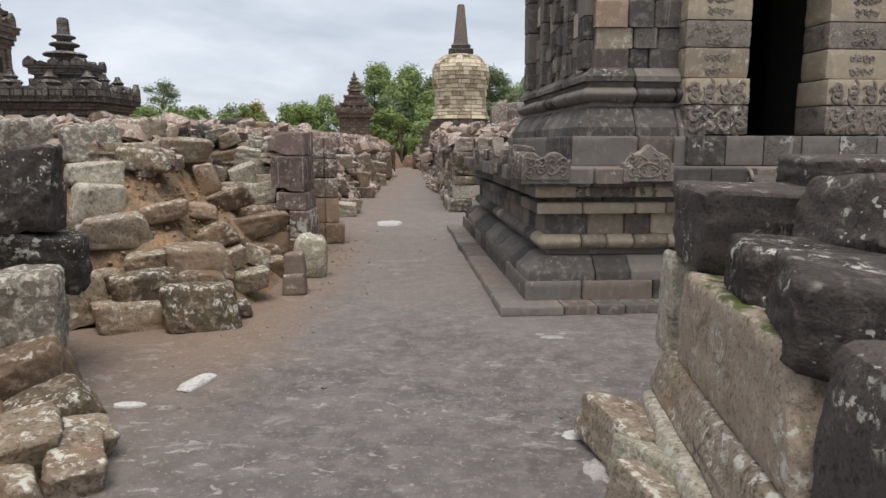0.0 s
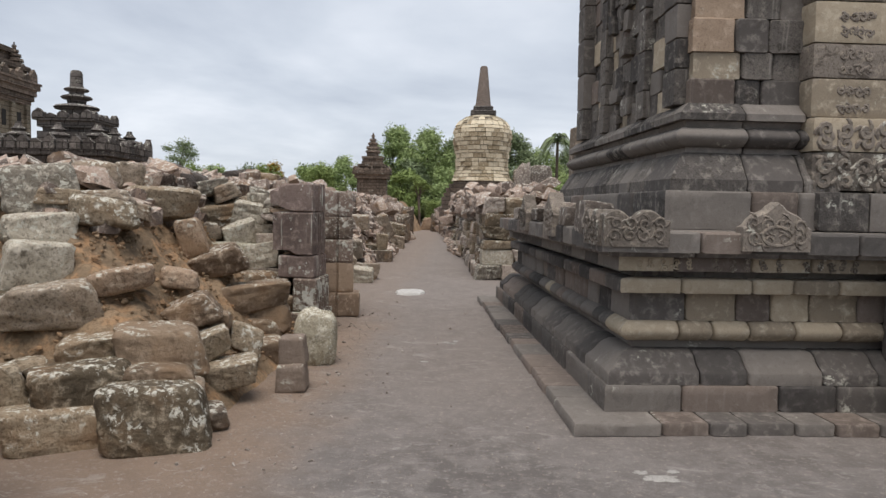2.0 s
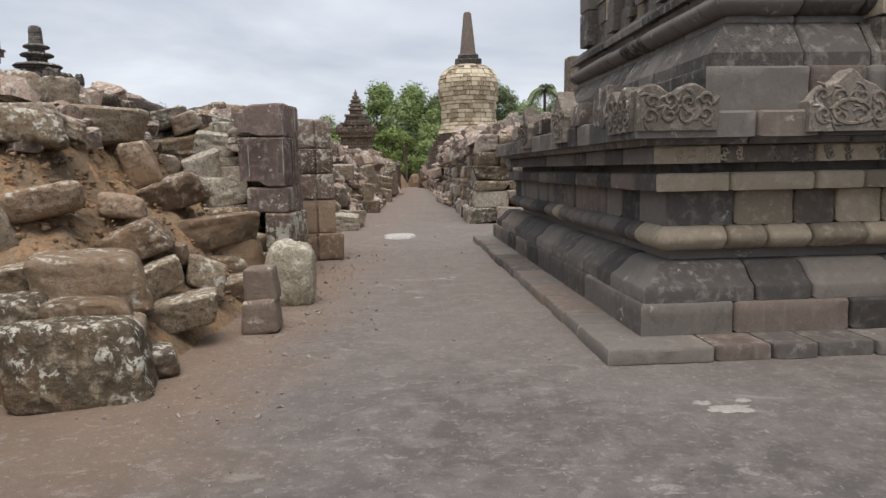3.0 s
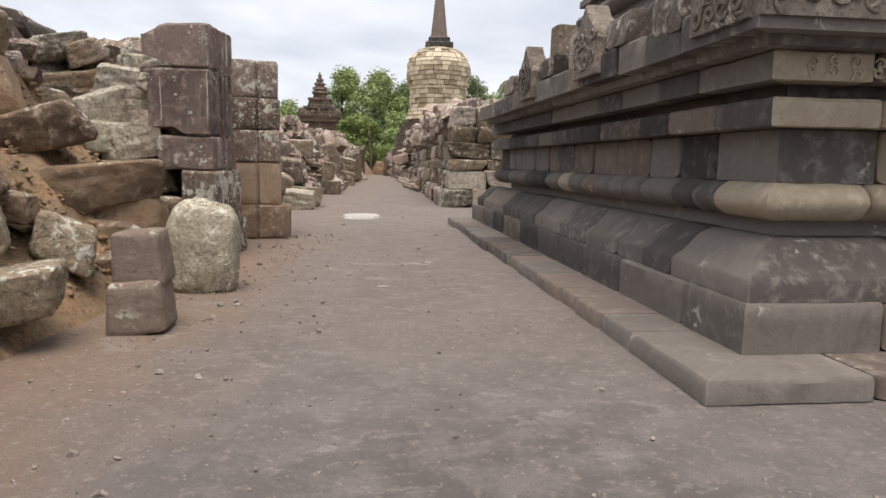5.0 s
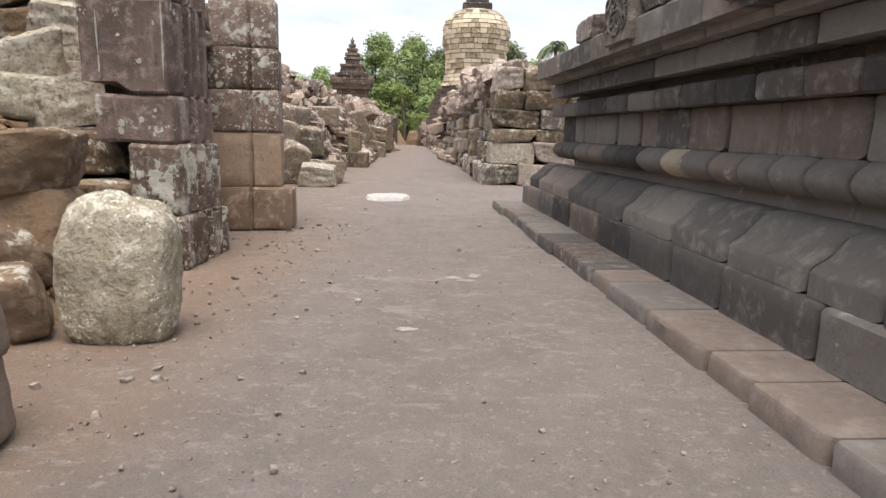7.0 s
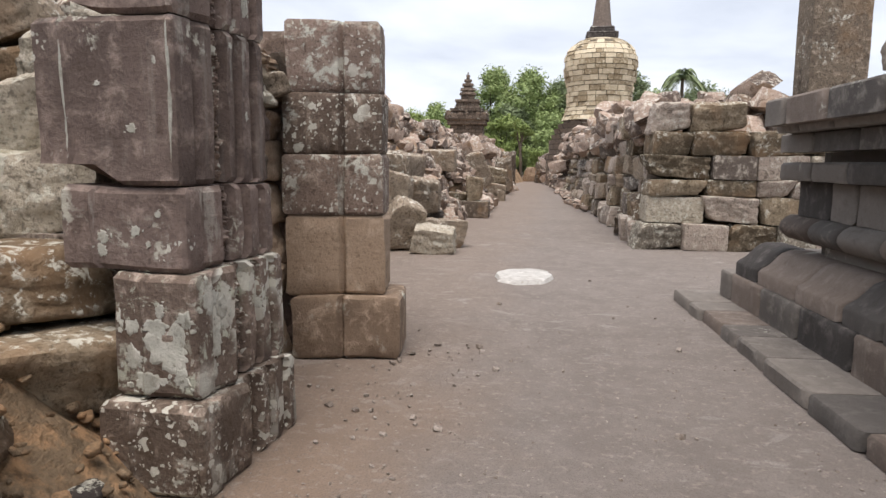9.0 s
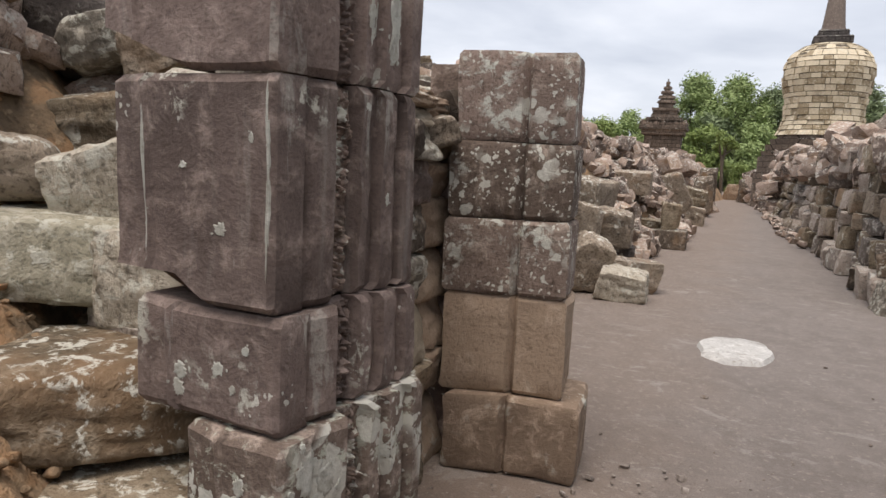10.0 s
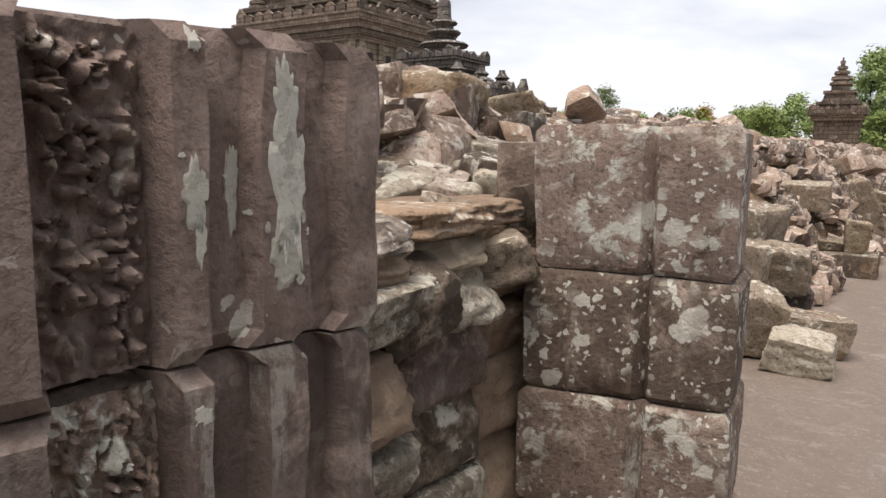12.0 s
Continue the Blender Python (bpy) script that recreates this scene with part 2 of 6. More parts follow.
M = {
    "pale": stone_mat("pale_weathered_stone", (0.098, 0.077, 0.052), (0.302, 0.242, 0.170), (0.414, 0.348, 0.258), 0.5, lichen_col=(0.66, 0.65, 0.57), soil=0.35, dist=0.022, grain=38, vary=0.5),
    "grey": stone_mat("grey_weathered_stone", (0.090, 0.071, 0.056), (0.301, 0.245, 0.185), (0.422, 0.347, 0.273), 0.4, lichen_col=(0.66, 0.65, 0.57), soil=0.25, dist=0.02, grain=40, vary=0.5),
    "dark": stone_mat("dark_weathered_stone", (0.046, 0.039, 0.035), (0.092, 0.078, 0.070), (0.145, 0.126, 0.112), 0.25, spots=0.12, dist=0.015, tops=0.05),
    "pink": stone_mat("reddish_weathered_stone", (0.132, 0.091, 0.061), (0.378, 0.272, 0.189), (0.484, 0.387, 0.290), 0.22, lichen_col=(0.66, 0.65, 0.57), soil=0.5, dist=0.02, grain=40, vary=0.5),
    "white": stone_mat("lichen_white_stone", (0.168, 0.147, 0.119), (0.432, 0.384, 0.306), (0.624, 0.570, 0.474), 0.95, dist=0.02, grain=38),
    "green": stone_mat("algae_green_stone", (0.210, 0.207, 0.155), (0.352, 0.325, 0.244), (0.506, 0.467, 0.374), 0.7, dist=0.016),
    "brown": stone_mat("brown_soiled_stone", (0.105, 0.074, 0.050), (0.235, 0.172, 0.118), (0.330, 0.258, 0.190), 0.15, soil=0.4, dist=0.016, grain=45, vary=0.4, wear=0.6),
    "moss": stone_mat("mossy_stone", (0.185, 0.148, 0.114), (0.355, 0.282, 0.214), (0.469, 0.394, 0.308), 0.6, moss=1.0),
    "ruin": stone_mat("ruin_block_stone", (0.134, 0.110, 0.093), (0.404, 0.337, 0.284), (0.580, 0.521, 0.446), 0.5, lichen_col=(0.62, 0.60, 0.53), vary=0.6, dist=0.018),
    "rubble": stone_mat("far_rubble_stone", (0.114, 0.087, 0.073), (0.416, 0.318, 0.259), (0.598, 0.509, 0.430), 0.55, lichen_col=(0.62, 0.60, 0.53), vary=0.75, rnd=False, soil=0.2),
    "andesite": stone_mat("temple_andesite", (0.095, 0.085, 0.078), (0.179, 0.160, 0.142), (0.211, 0.190, 0.170), 0.02, vary=0.6, dist=0.0045, grain=90, streak=0.04, tops=0.0, wear=0.30, edge=0.35),
    "basalt": stone_mat("temple_dark_andesite", (0.053, 0.048, 0.045), (0.093, 0.085, 0.078), (0.122, 0.110, 0.102), 0.0, vary=0.6, dist=0.0045, grain=90, streak=0.03, tops=0.0, wear=0.30, edge=0.35),
    "umber": stone_mat("temple_umber_stone", (0.108, 0.086, 0.073), (0.195, 0.157, 0.132), (0.235, 0.196, 0.168), 0.04, vary=0.5, dist=0.0045, grain=90, streak=0.12, tops=0.0, wear=0.30, edge=0.35),
    "tan": stone_mat("temple_tan_stone", (0.254, 0.210, 0.156), (0.407, 0.340, 0.250), (0.507, 0.437, 0.336), 0.06, vary=0.5, dist=0.0045, grain=90, tops=0.0, wear=0.35, edge=0.3),
    "upper": stone_mat("temple_upper_stone", (0.066, 0.060, 0.056), (0.155, 0.138, 0.122), (0.227, 0.203, 0.176), 0.12, vary=0.6, dist=0.012, grain=60, streak=0.5, tops=0.0),
    "brick_tan": stone_mat("temple_orange_stone", (0.19, 0.115, 0.06), (0.29, 0.18, 0.095), (0.34, 0.23, 0.14), 0.1, vary=0.4, dist=0.008),
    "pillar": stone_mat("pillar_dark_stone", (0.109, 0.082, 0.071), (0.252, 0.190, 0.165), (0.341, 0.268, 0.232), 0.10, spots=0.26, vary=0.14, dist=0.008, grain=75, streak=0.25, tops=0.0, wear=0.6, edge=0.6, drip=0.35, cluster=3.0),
    "pillar_tan": stone_mat("pillar_brown_stone", (0.231, 0.168, 0.121), (0.362, 0.270, 0.195), (0.462, 0.355, 0.267), 0.06, vary=0.4, dist=0.007, grain=75, wear=0.6, tops=0.0),
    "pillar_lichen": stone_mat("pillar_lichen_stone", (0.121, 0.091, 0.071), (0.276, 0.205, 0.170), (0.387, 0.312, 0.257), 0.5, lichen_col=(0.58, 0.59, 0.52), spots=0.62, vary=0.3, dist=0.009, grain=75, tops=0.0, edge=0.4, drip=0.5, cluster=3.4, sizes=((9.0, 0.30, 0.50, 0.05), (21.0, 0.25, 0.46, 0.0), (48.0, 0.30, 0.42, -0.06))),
    "pillar_blotch": stone_mat("pillar_blotched_stone", (0.160, 0.120, 0.097), (0.342, 0.261, 0.214), (0.471, 0.382, 0.321), 0.6, lichen_col=(0.55, 0.57, 0.47), spots=0.76, vary=0.3, dist=0.009, grain=75, tops=0.0, edge=0.4, cluster=2.6, sizes=((6.5, 0.10, 0.62, 0.02), (14.0, 0.15, 0.55, 0.0), (34.0, 0.30, 0.42, -0.05))),
    "candi_brown": stone_mat("far_temple_brown_stone", (0.10, 0.08, 0.066), (0.19, 0.15, 0.122), (0.27, 0.22, 0.18), 0.25, vary=0.6, dist=0.03, grain=12, courses=0.26),
    "worn_brown": stone_mat("worn_brown_block", (0.132, 0.100, 0.078), (0.220, 0.171, 0.136), (0.294, 0.237, 0.194), 0.12, vary=0.3, dist=0.01, grain=60, wear=0.35),
    "carved": stone_mat("carved_relief_stone", (0.114, 0.098, 0.083), (0.228, 0.195, 0.164), (0.348, 0.299, 0.240), 0.25, vary=0.35, dist=0.006, tops=0.05),
    "lichen_boulder": stone_mat("white_lichen_boulder", (0.36, 0.32, 0.235), (0.55, 0.50, 0.39), (0.68, 0.64, 0.53), 0.35, lichen_col=(0.74, 0.72, 0.62), spots=0.55, spot_col=(0.76, 0.74, 0.64), dist=0.024, grain=42, wear=1.0, sizes=((30.0, 0.30, 0.42, 0.0), (64.0, 0.20, 0.46, -0.1))),
    "stupa": stone_mat("stupa_pale_brick", (0.31, 0.245, 0.155), (0.655, 0.565, 0.410), (0.775, 0.700, 0.550), 0.06, vary=0.7, wear=0.5, dist=0.01),
    "stupa_joint": stone_mat("stupa_dark_joint", (0.084, 0.070, 0.052), (0.119, 0.101, 0.077), (0.147, 0.126, 0.098), 0.0, vary=0.2),
    "candi": stone_mat("far_temple_stone", (0.066, 0.060, 0.058), (0.120, 0.110, 0.104), (0.180, 0.168, 0.156), 0.2, vary=0.5, dist=0.03, grain=12, courses=0.26),
    "candi_pale": stone_mat("far_temple_tan_stone", (0.17, 0.145, 0.11), (0.28, 0.24, 0.18), (0.34, 0.30, 0.23), 0.15, vary=0.6, dist=0.03, grain=12, courses=0.3),
    "gravel": stone_mat("path_gravel", (0.20, 0.165, 0.14), (0.33, 0.285, 0.25), (0.45, 0.41, 0.37), 0.0, vary=0.7, rnd=False),
    "lichen": stone_mat("white_lichen_crust", (0.36, 0.35, 0.30), (0.52, 0.52, 0.46), (0.62, 0.61, 0.55), 0.0, vary=0.3, dist=0.004, grain=120, wear=0.6),
    "scuff": stone_mat("chalky_scuff", (0.26, 0.245, 0.23), (0.36, 0.345, 0.32), (0.45, 0.43, 0.40), 0.0, vary=0.3, dist=0.004, grain=90),
    "plaster": stone_mat("white_plaster_patch", (0.42, 0.41, 0.39), (0.56, 0.55, 0.52), (0.66, 0.65, 0.62), 0.0, vary=0.2, dist=0.004),
}

# near-black: the shade of unlit rooms and niches is painted into this colour
m_dark, nt, b = nodes_of("painted_shade_stone", 0.95)
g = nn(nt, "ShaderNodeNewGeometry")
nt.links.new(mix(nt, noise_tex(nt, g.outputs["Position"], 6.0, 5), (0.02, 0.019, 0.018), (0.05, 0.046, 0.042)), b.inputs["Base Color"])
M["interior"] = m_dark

# earth of the mounds: brown soil with an ochre collapse and dry grass tint
m_soil, nt, b = nodes_of("mound_soil", 1.0)
g = nn(nt, "ShaderNodeNewGeometry")
p = g.outputs["Position"]
c = mix(nt, ramp(nt, noise_tex(nt, p, 1.6, 5, 0.6), 0.38, 0.62), (0.185, 0.135, 0.088), (0.32, 0.228, 0.145))
c = mix(nt, ramp(nt, noise_tex(nt, p, 6.0, 5, 0.65), 0.45, 0.62), c, (0.385, 0.240, 0.135))
c = mix(nt, ramp(nt, noise_tex(nt, p, 30.0, 4, 0.7), 0.34, 0.55, 0.5, 0.0), c, (0.09, 0.065, 0.042))
c = mix(nt, ramp(nt, noise_tex(nt, p, 14.0, 3, 0.6), 0.60, 0.70, 0.0, 0.7), c, (0.42, 0.31, 0.20))
nt.links.new(c, b.inputs["Base Color"])
bump(nt, b, math_node(nt, "ADD", noise_tex(nt, p, 9.0, 6, 0.7), math_node(nt, "MULTIPLY", noise_tex(nt, p, 60.0, 4, 0.7), 0.4)), 1.0, 0.03)
M["soil"] = m_soil

# trodden ground: grey sand, brown towards the stones, pale chalky scuffs
m_ground, nt, b = nodes_of("trodden_grey_sand", 0.95)
g = nn(nt, "ShaderNodeNewGeometry")
p = g.outputs["Position"]
sp = nn(nt, "ShaderNodeSeparateXYZ")
nt.links.new(p, sp.inputs[0])
grey = mix(nt, ramp(nt, noise_tex(nt, p, 0.9, 5, 0.6, 0.3), 0.35, 0.65), (0.122, 0.112, 0.107), (0.184, 0.169, 0.160))
grey = mix(nt, ramp(nt, noise_tex(nt, p, 5.0, 6, 0.7), 0.42, 0.62, 0.0, 0.7), grey, (0.255, 0.235, 0.221))
brown = mix(nt, noise_tex(nt, p, 4.0, 6, 0.65), (0.20, 0.138, 0.098), (0.345, 0.25, 0.18))
edge = math_node(nt, "ADD", sp.outputs[0], math_node(nt, "MULTIPLY", noise_tex(nt, p, 1.3, 4, 0.6), 1.1))
edge_f = ramp(nt, edge, -1.35, -0.35, 1.0, 0.0)
far_f = ramp(nt, sp.outputs[1], 4.5, 9.0, 0.0, 0.55)
col = mix(nt, far_f, grey, (0.268, 0.226, 0.198))
col = mix(nt, math_node(nt, "MULTIPLY", edge_f, math_node(nt, "MULTIPLY", ramp(nt, sp.outputs[1], 10.5, 13.0, 0.85, 0.30), ramp(nt, sp.outputs[1], 3.8, 6.2, 0.30, 1.0))), col, brown)
mp = nn(nt, "ShaderNodeMapping")
mp.inputs["Scale"].default_value = (1.3, 2.0, 1.0)
mp.inputs["Rotation"].default_value = (0, 0, 0.35)
nt.links.new(p, mp.inputs["Vector"])
chalk = ramp(nt, noise_tex(nt, mp.outputs[0], 2.4, 7, 0.68, 0.6), 0.56, 0.63)
chalk = math_node(nt, "MULTIPLY", chalk, ramp(nt, noise_tex(nt, p, 0.7, 3, 0.5), 0.42, 0.6))
chalk = math_node(nt, "MULTIPLY", chalk, ramp(nt, sp.outputs[1], 4.0, 6.5, 1.0, 0.55))
col = mix(nt, math_node(nt, "MULTIPLY", chalk, 0.50), col, (0.50, 0.475, 0.44))
fleck = ramp(nt, noise_tex(nt, mp.outputs[0], 6.5, 6, 0.62, 0.8), 0.60, 0.645)
fleck = math_node(nt, "MULTIPLY", fleck, ramp(nt, noise_tex(nt, p, 1.1, 3, 0.5), 0.42, 0.54))
fleck = math_node(nt, "MULTIPLY", fleck, ramp(nt, sp.outputs[1], 4.0, 6.5, 1.0, 0.3))
col = mix(nt, math_node(nt, "MULTIPLY", fleck, 0.65), col, (0.52, 0.50, 0.47))
col = mix(nt, ramp(nt, noise_tex(nt, p, 130.0, 6, 0.8), 0.36, 0.54, 0.65, 0.0), col, (0.13, 0.113, 0.102))
col = mix(nt, ramp(nt, noise_tex(nt, p, 22.0, 5, 0.7), 0.54, 0.66, 0.0, 0.5), col, (0.36, 0.315, 0.275))
specks = nn(nt, "ShaderNodeTexVoronoi", Scale=26.0)
nt.links.new(p, specks.inputs["Vector"])
sepc = nn(nt, "ShaderNodeSeparateColor")
nt.links.new(specks.outputs["Color"], sepc.inputs[0])
spk = math_node(nt, "MULTIPLY", ramp(nt, specks.outputs["Distance"], 0.10, 0.16, 1.0, 0.0), ramp(nt, sepc.outputs[0], 0.74, 0.8))
col = mix(nt, math_node(nt, "MULTIPLY", spk, 0.6), col, (0.42, 0.39, 0.35))
nt.links.new(col, b.inputs["Base Color"])
hh = math_node(nt, "ADD", noise_tex(nt, p, 5.0, 8, 0.72), math_node(nt, "MULTIPLY", noise_tex(nt, p, 120.0, 6, 0.8), 0.22))
bump(nt, b, hh, 1.0, 0.030)
M["ground"] = m_ground


def leaf_mat(name, a, c2):
    m, nt, b = nodes_of(name, 0.6)
    g = nn(nt, "ShaderNodeNewGeometry")
    f = math_node(nt, "ADD", math_node(nt, "MULTIPLY", g.outputs["Random Per Island"], 0.6), math_node(nt, "MULTIPLY", noise_tex(nt, g.outputs["Position"], 0.6, 3), 0.5))
    nt.links.new(mix(nt, f, a, c2), b.inputs["Base Color"])
    b.inputs["Transmission Weight"].default_value = 0.0
    b.inputs["Subsurface Weight"].default_value = 0.0
    return m


M["leaf"] = leaf_mat("leaf_green", (0.16, 0.225, 0.085), (0.32, 0.40, 0.16))
M["leaf_dark"] = leaf_mat("leaf_dark_green", (0.125, 0.165, 0.085), (0.23, 0.285, 0.15))
M["leaf_light"] = leaf_mat("leaf_light_green", (0.13, 0.19, 0.055), (0.27, 0.34, 0.11))
M["leaf_orange"] = leaf_mat("leaf_orange", (0.22, 0.14, 0.03), (0.36, 0.25, 0.05))
M["bark"] = stone_mat("tree_bark", (0.06, 0.045, 0.035), (0.12, 0.095, 0.07), (0.18, 0.15, 0.12), 0.0, dist=0.02)


# ---- mesh helpers ----
def mesh_from(name, verts, faces, material, smooth_angle=None):
    me = bpy.data.meshes.new(name)
    me.from_pydata(verts, [], faces)
    me.update()
    me.materials.append(material)
    if smooth_angle:
        me.polygons.foreach_set("use_smooth", [True] * len(me.polygons))
        me.set_sharp_from_angle(angle=radians(smooth_angle))
    return me


def part(name, bm, material, parent=None, label="", smooth_angle=None):
    """One mesh object out of a bmesh, under a thing or a part."""
    me = bpy.data.meshes.new(name)
    bm.normal_update()
    bm.to_mesh(me)
    bm.free()
    me.materials.append(material)
    if smooth_angle:
        me.polygons.foreach_set("use_smooth", [True] * len(me.polygons))
        me.set_sharp_from_angle(angle=radians(smooth_angle))
    ob = new(name, me)
    if parent:
        ob.parent = parent
    if label:
        ob["label"] = label
    return ob


def under(name, me, parent, m=None, label=""):
    ob = new(name, me)
    ob.parent = parent
    if m is not None:
        ob.matrix_basis = m
    if label:
        ob["label"] = label
    return ob


def thing(name, label, category, group="", kind="", at=None):
    ob = new(name)
    ob.empty_display_size = 0.2
    if at is not None:
        ob.matrix_basis = at
    return tagged(ob, label, category, group, kind)


def grid_cube(n):
    """Vertices in -1..1 and quads of a cube whose faces are n x n grids."""
    index, verts, faces = {}, [], []

    def vid(q):
        key = tuple(round(c * n) for c in q)
        if key not in index:
            index[key] = len(verts)
            verts.append(tuple(q))
        return index[key]

    for ax in range(3):
        for sgn in (-1, 1):
            a1, a2 = (ax + 1) % 3, (ax + 2) % 3
            for i in range(n):
                for j in range(n):
                    quad = []
                    for di, dj in ((0, 0), (1, 0), (1, 1), (0, 1)):
                        q = [0, 0, 0]
                        q[ax], q[a1], q[a2] = sgn, -1 + 2 * (i + di) / n, -1 + 2 * (j + dj) / n
                        quad.append(vid(q))
                    faces.append(quad if sgn > 0 else quad[::-1])
    return verts, faces


def rough_verts(n, seed, power=7.0, cuts=5, cut_depth=0.78, amp=0.10, skew=None):
    """A unit block, half sizes 0.5, rounded, chipped by planes and roughened."""
    rng = random.Random(seed)
    verts, faces = grid_cube(n)
    planes = []
    for _ in range(cuts):
        d = Vector((rng.uniform(-1, 1), rng.uniform(-1, 1), rng.uniform(-0.7, 1))).normalized()
        planes.append((d, (abs(d.x) + abs(d.y) + abs(d.z)) * rng.uniform(cut_depth, cut_depth + 0.22)))
    out = []
    shift = Vector((rng.uniform(0, 99), rng.uniform(0, 99), rng.uniform(0, 99)))
    if skew is None:
        skew = min(amp * 2.2, 0.24) if amp > 0.03 else 0.0
    tx, ty, tz, sx, sz = (rng.uniform(-skew, skew) for _ in range(5))
    for q in verts:
        v = Vector(q)
        k = (abs(v.x) ** power + abs(v.y) ** power + abs(v.z) ** power) ** (1 / power)
        v = v / k
        for d, lim in planes:
            over = v.dot(d) - lim
            if over > 0:
                v -= d * over
        nrm = v.normalized()
        a = noise.noise(v * 1.1 + shift) * amp * 0.9 + noise.noise(v * 2.9 + shift) * amp * 0.8 + abs(noise.noise(v * 6 + shift)) * amp * -0.7
        if n > 12:
            layer = noise.noise(Vector((v.x * 1.2, v.y * 1.2, v.z * 4)) + shift)
            a += amp * (0.08 * min(layer, 0.1) - 0.55 * max(0.0, 0.16 - abs(noise.noise(v * 2.3 + shift * 2))) * 3 + 0.25 * noise.noise(v * 13 + shift))
        v = v + nrm * a
        v = Vector((v.x * (1 + tx * v.z) + sx * v.z, v.y * (1 + ty * v.z), v.z * (1 + tz * v.x) + sz * v.x))
        out.append(v * 0.5)
    return out, faces


BLANKS = {}


def rough_mesh(style, i, material):
    """Shared unit meshes: 'rock' boulders, 'block' squared stones, 'fine' near ones, 'chip' cheap ones."""
    key = (style, i, material.name)
    if key not in BLANKS:
        spec = {"rock": (7, 6.0, 9, 0.60, 0.12), "block": (7, 18.0, 5, 0.80, 0.07), "fine": (20, 20.0, 8, 0.74, 0.10), "boulder": (20, 9.0, 11, 0.66, 0.11), "hewn": (20, 24.0, 8, 0.77, 0.085), "chip": (3, 9.0, 4, 0.70, 0.14), "squared": (16, 13.0, 5, 0.83, 0.055), "slab": (16, 8.5, 7, 0.80, 0.075), "round": (16, 4.6, 5, 0.80, 0.065), "dressed": (9, 30.0, 3, 0.90, 0.024), "worn": (14, 9.0, 5, 0.84, 0.04)}[style]
        vs, fs = rough_verts(spec[0], 100 * i + len(style), spec[1], spec[2], spec[3], spec[4])
        BLANKS[key] = mesh_from("stone", vs, fs, material, 27)
    return BLANKS[key]


def box_m(x, y, z, w, d, h, yaw=0, tilt=0, lean=0):
    return pose(x, y, z, tilt, lean, yaw) @ Matrix.Diagonal((w, d, h, 1))


ONES = {"pale": "pale lichen-crusted stone block", "grey": "grey weathered stone block", "dark": "dark weathered andesite block", "pink": "reddish soil-stained stone block",
        "white": "stone whitened by lichen", "green": "stone block tinged green by algae", "moss": "stone block with a mossy top", "brown": "brown soil-stained stone slab"}
pick = random.Random(11)


def loose(kind, x, y, z, w, d, h, yaw, tilt, lean, style=None, tail="on the ruined mound", group="fallen stones of the mound"):
    """A fallen stone, a thing of its own."""
    style = style or pick.choice(("fine", "fine", "boulder", "hewn"))
    ob = new("fallen_stone", rough_mesh(style, pick.randrange(7), M[kind]))
    ob.matrix_basis = box_m(x, y, z, w, d, h, yaw, tilt, lean)
    return tagged(ob, ONES[kind] + " " + tail, "stone", group)


# ---- ground ----
def ground_height(x, y):
    return 0.012 * noise.noise(Vector((x * 0.8, y * 0.8, 3.0))) + 0.006 * noise.noise(Vector((x * 3, y * 3, 8.0)))


def build_ground():
    xs = [-900, -300, -120, -50, -20, -9] + [-6 + 0.2 * i for i in range(61)] + [9, 20, 50, 120, 300, 900]
    ys = [-900, -200, -60, -20, -6] + [-2 + 0.2 * i for i in range(121)] + [26, 32, 42, 60, 90, 150, 300, 900, 2500]
    verts, faces = [], []
    for yy in ys:
        for xx in xs:
            near = -6 <= xx <= 6 and -2 <= yy <= 22
            verts.append((xx, yy, ground_height(xx, yy) if near else 0.0))
    n = len(xs)
    for j in range(len(ys) - 1):
        for i in range(n - 1):
            faces.append((j * n + i, j * n + i + 1, (j + 1) * n + i + 1, (j + 1) * n + i))
    ob = new("ground", mesh_from("ground", verts, faces, M["ground"], 60))
    tagged(ob, "trodden grey sand path with brown soil margins", "ground", kind="structure")


build_ground()


# ---- ruined mound beside the path ----
def smin(a, c, k=0.35):
    h = max(k - abs(a - c), 0) / k
    return min(a, c) - h * h * k * 0.25


def mound_height(x, y):
    d = smin(y - 6.3, -2.0 - 0.50 * min(max((y - 10.2) / 0.8, 0.0), 1.0) - x)
    v = min(d, 1.95) if d > 0 else 0.0
    v += 0.24 * math.exp(-((y - 10.9) / 0.8) ** 2) * min(max((d - 1.15) / 0.35, 0.0), 1.0) * min(max((2.6 - d) / 0.6, 0.0), 1.0)
    d2 = ((x + 1.85) * -2.9 + (y - 3.1) * -1.85) / 3.44
    v2 = min(1.25 * d2, 1.6) if d2 > 0 and y < 6.5 else 0.0
    if y > 12.6:
        foot = -2.72 - 0.28 * math.sin((y - 12.6) * 0.45) - 0.014 * max(y - 24, 0) - 0.65 * (math.exp(-((y - 22.4) / 1.1) ** 4) + math.exp(-((y - 17.3) / 1.7) ** 4))
        d3 = foot - x
        v = max(min(1.5 * d3, 2.0 + 0.35 * noise.noise(Vector((x * 0.3, y * 0.3, 0)))), 0)
    return max(v, v2, 0.0)


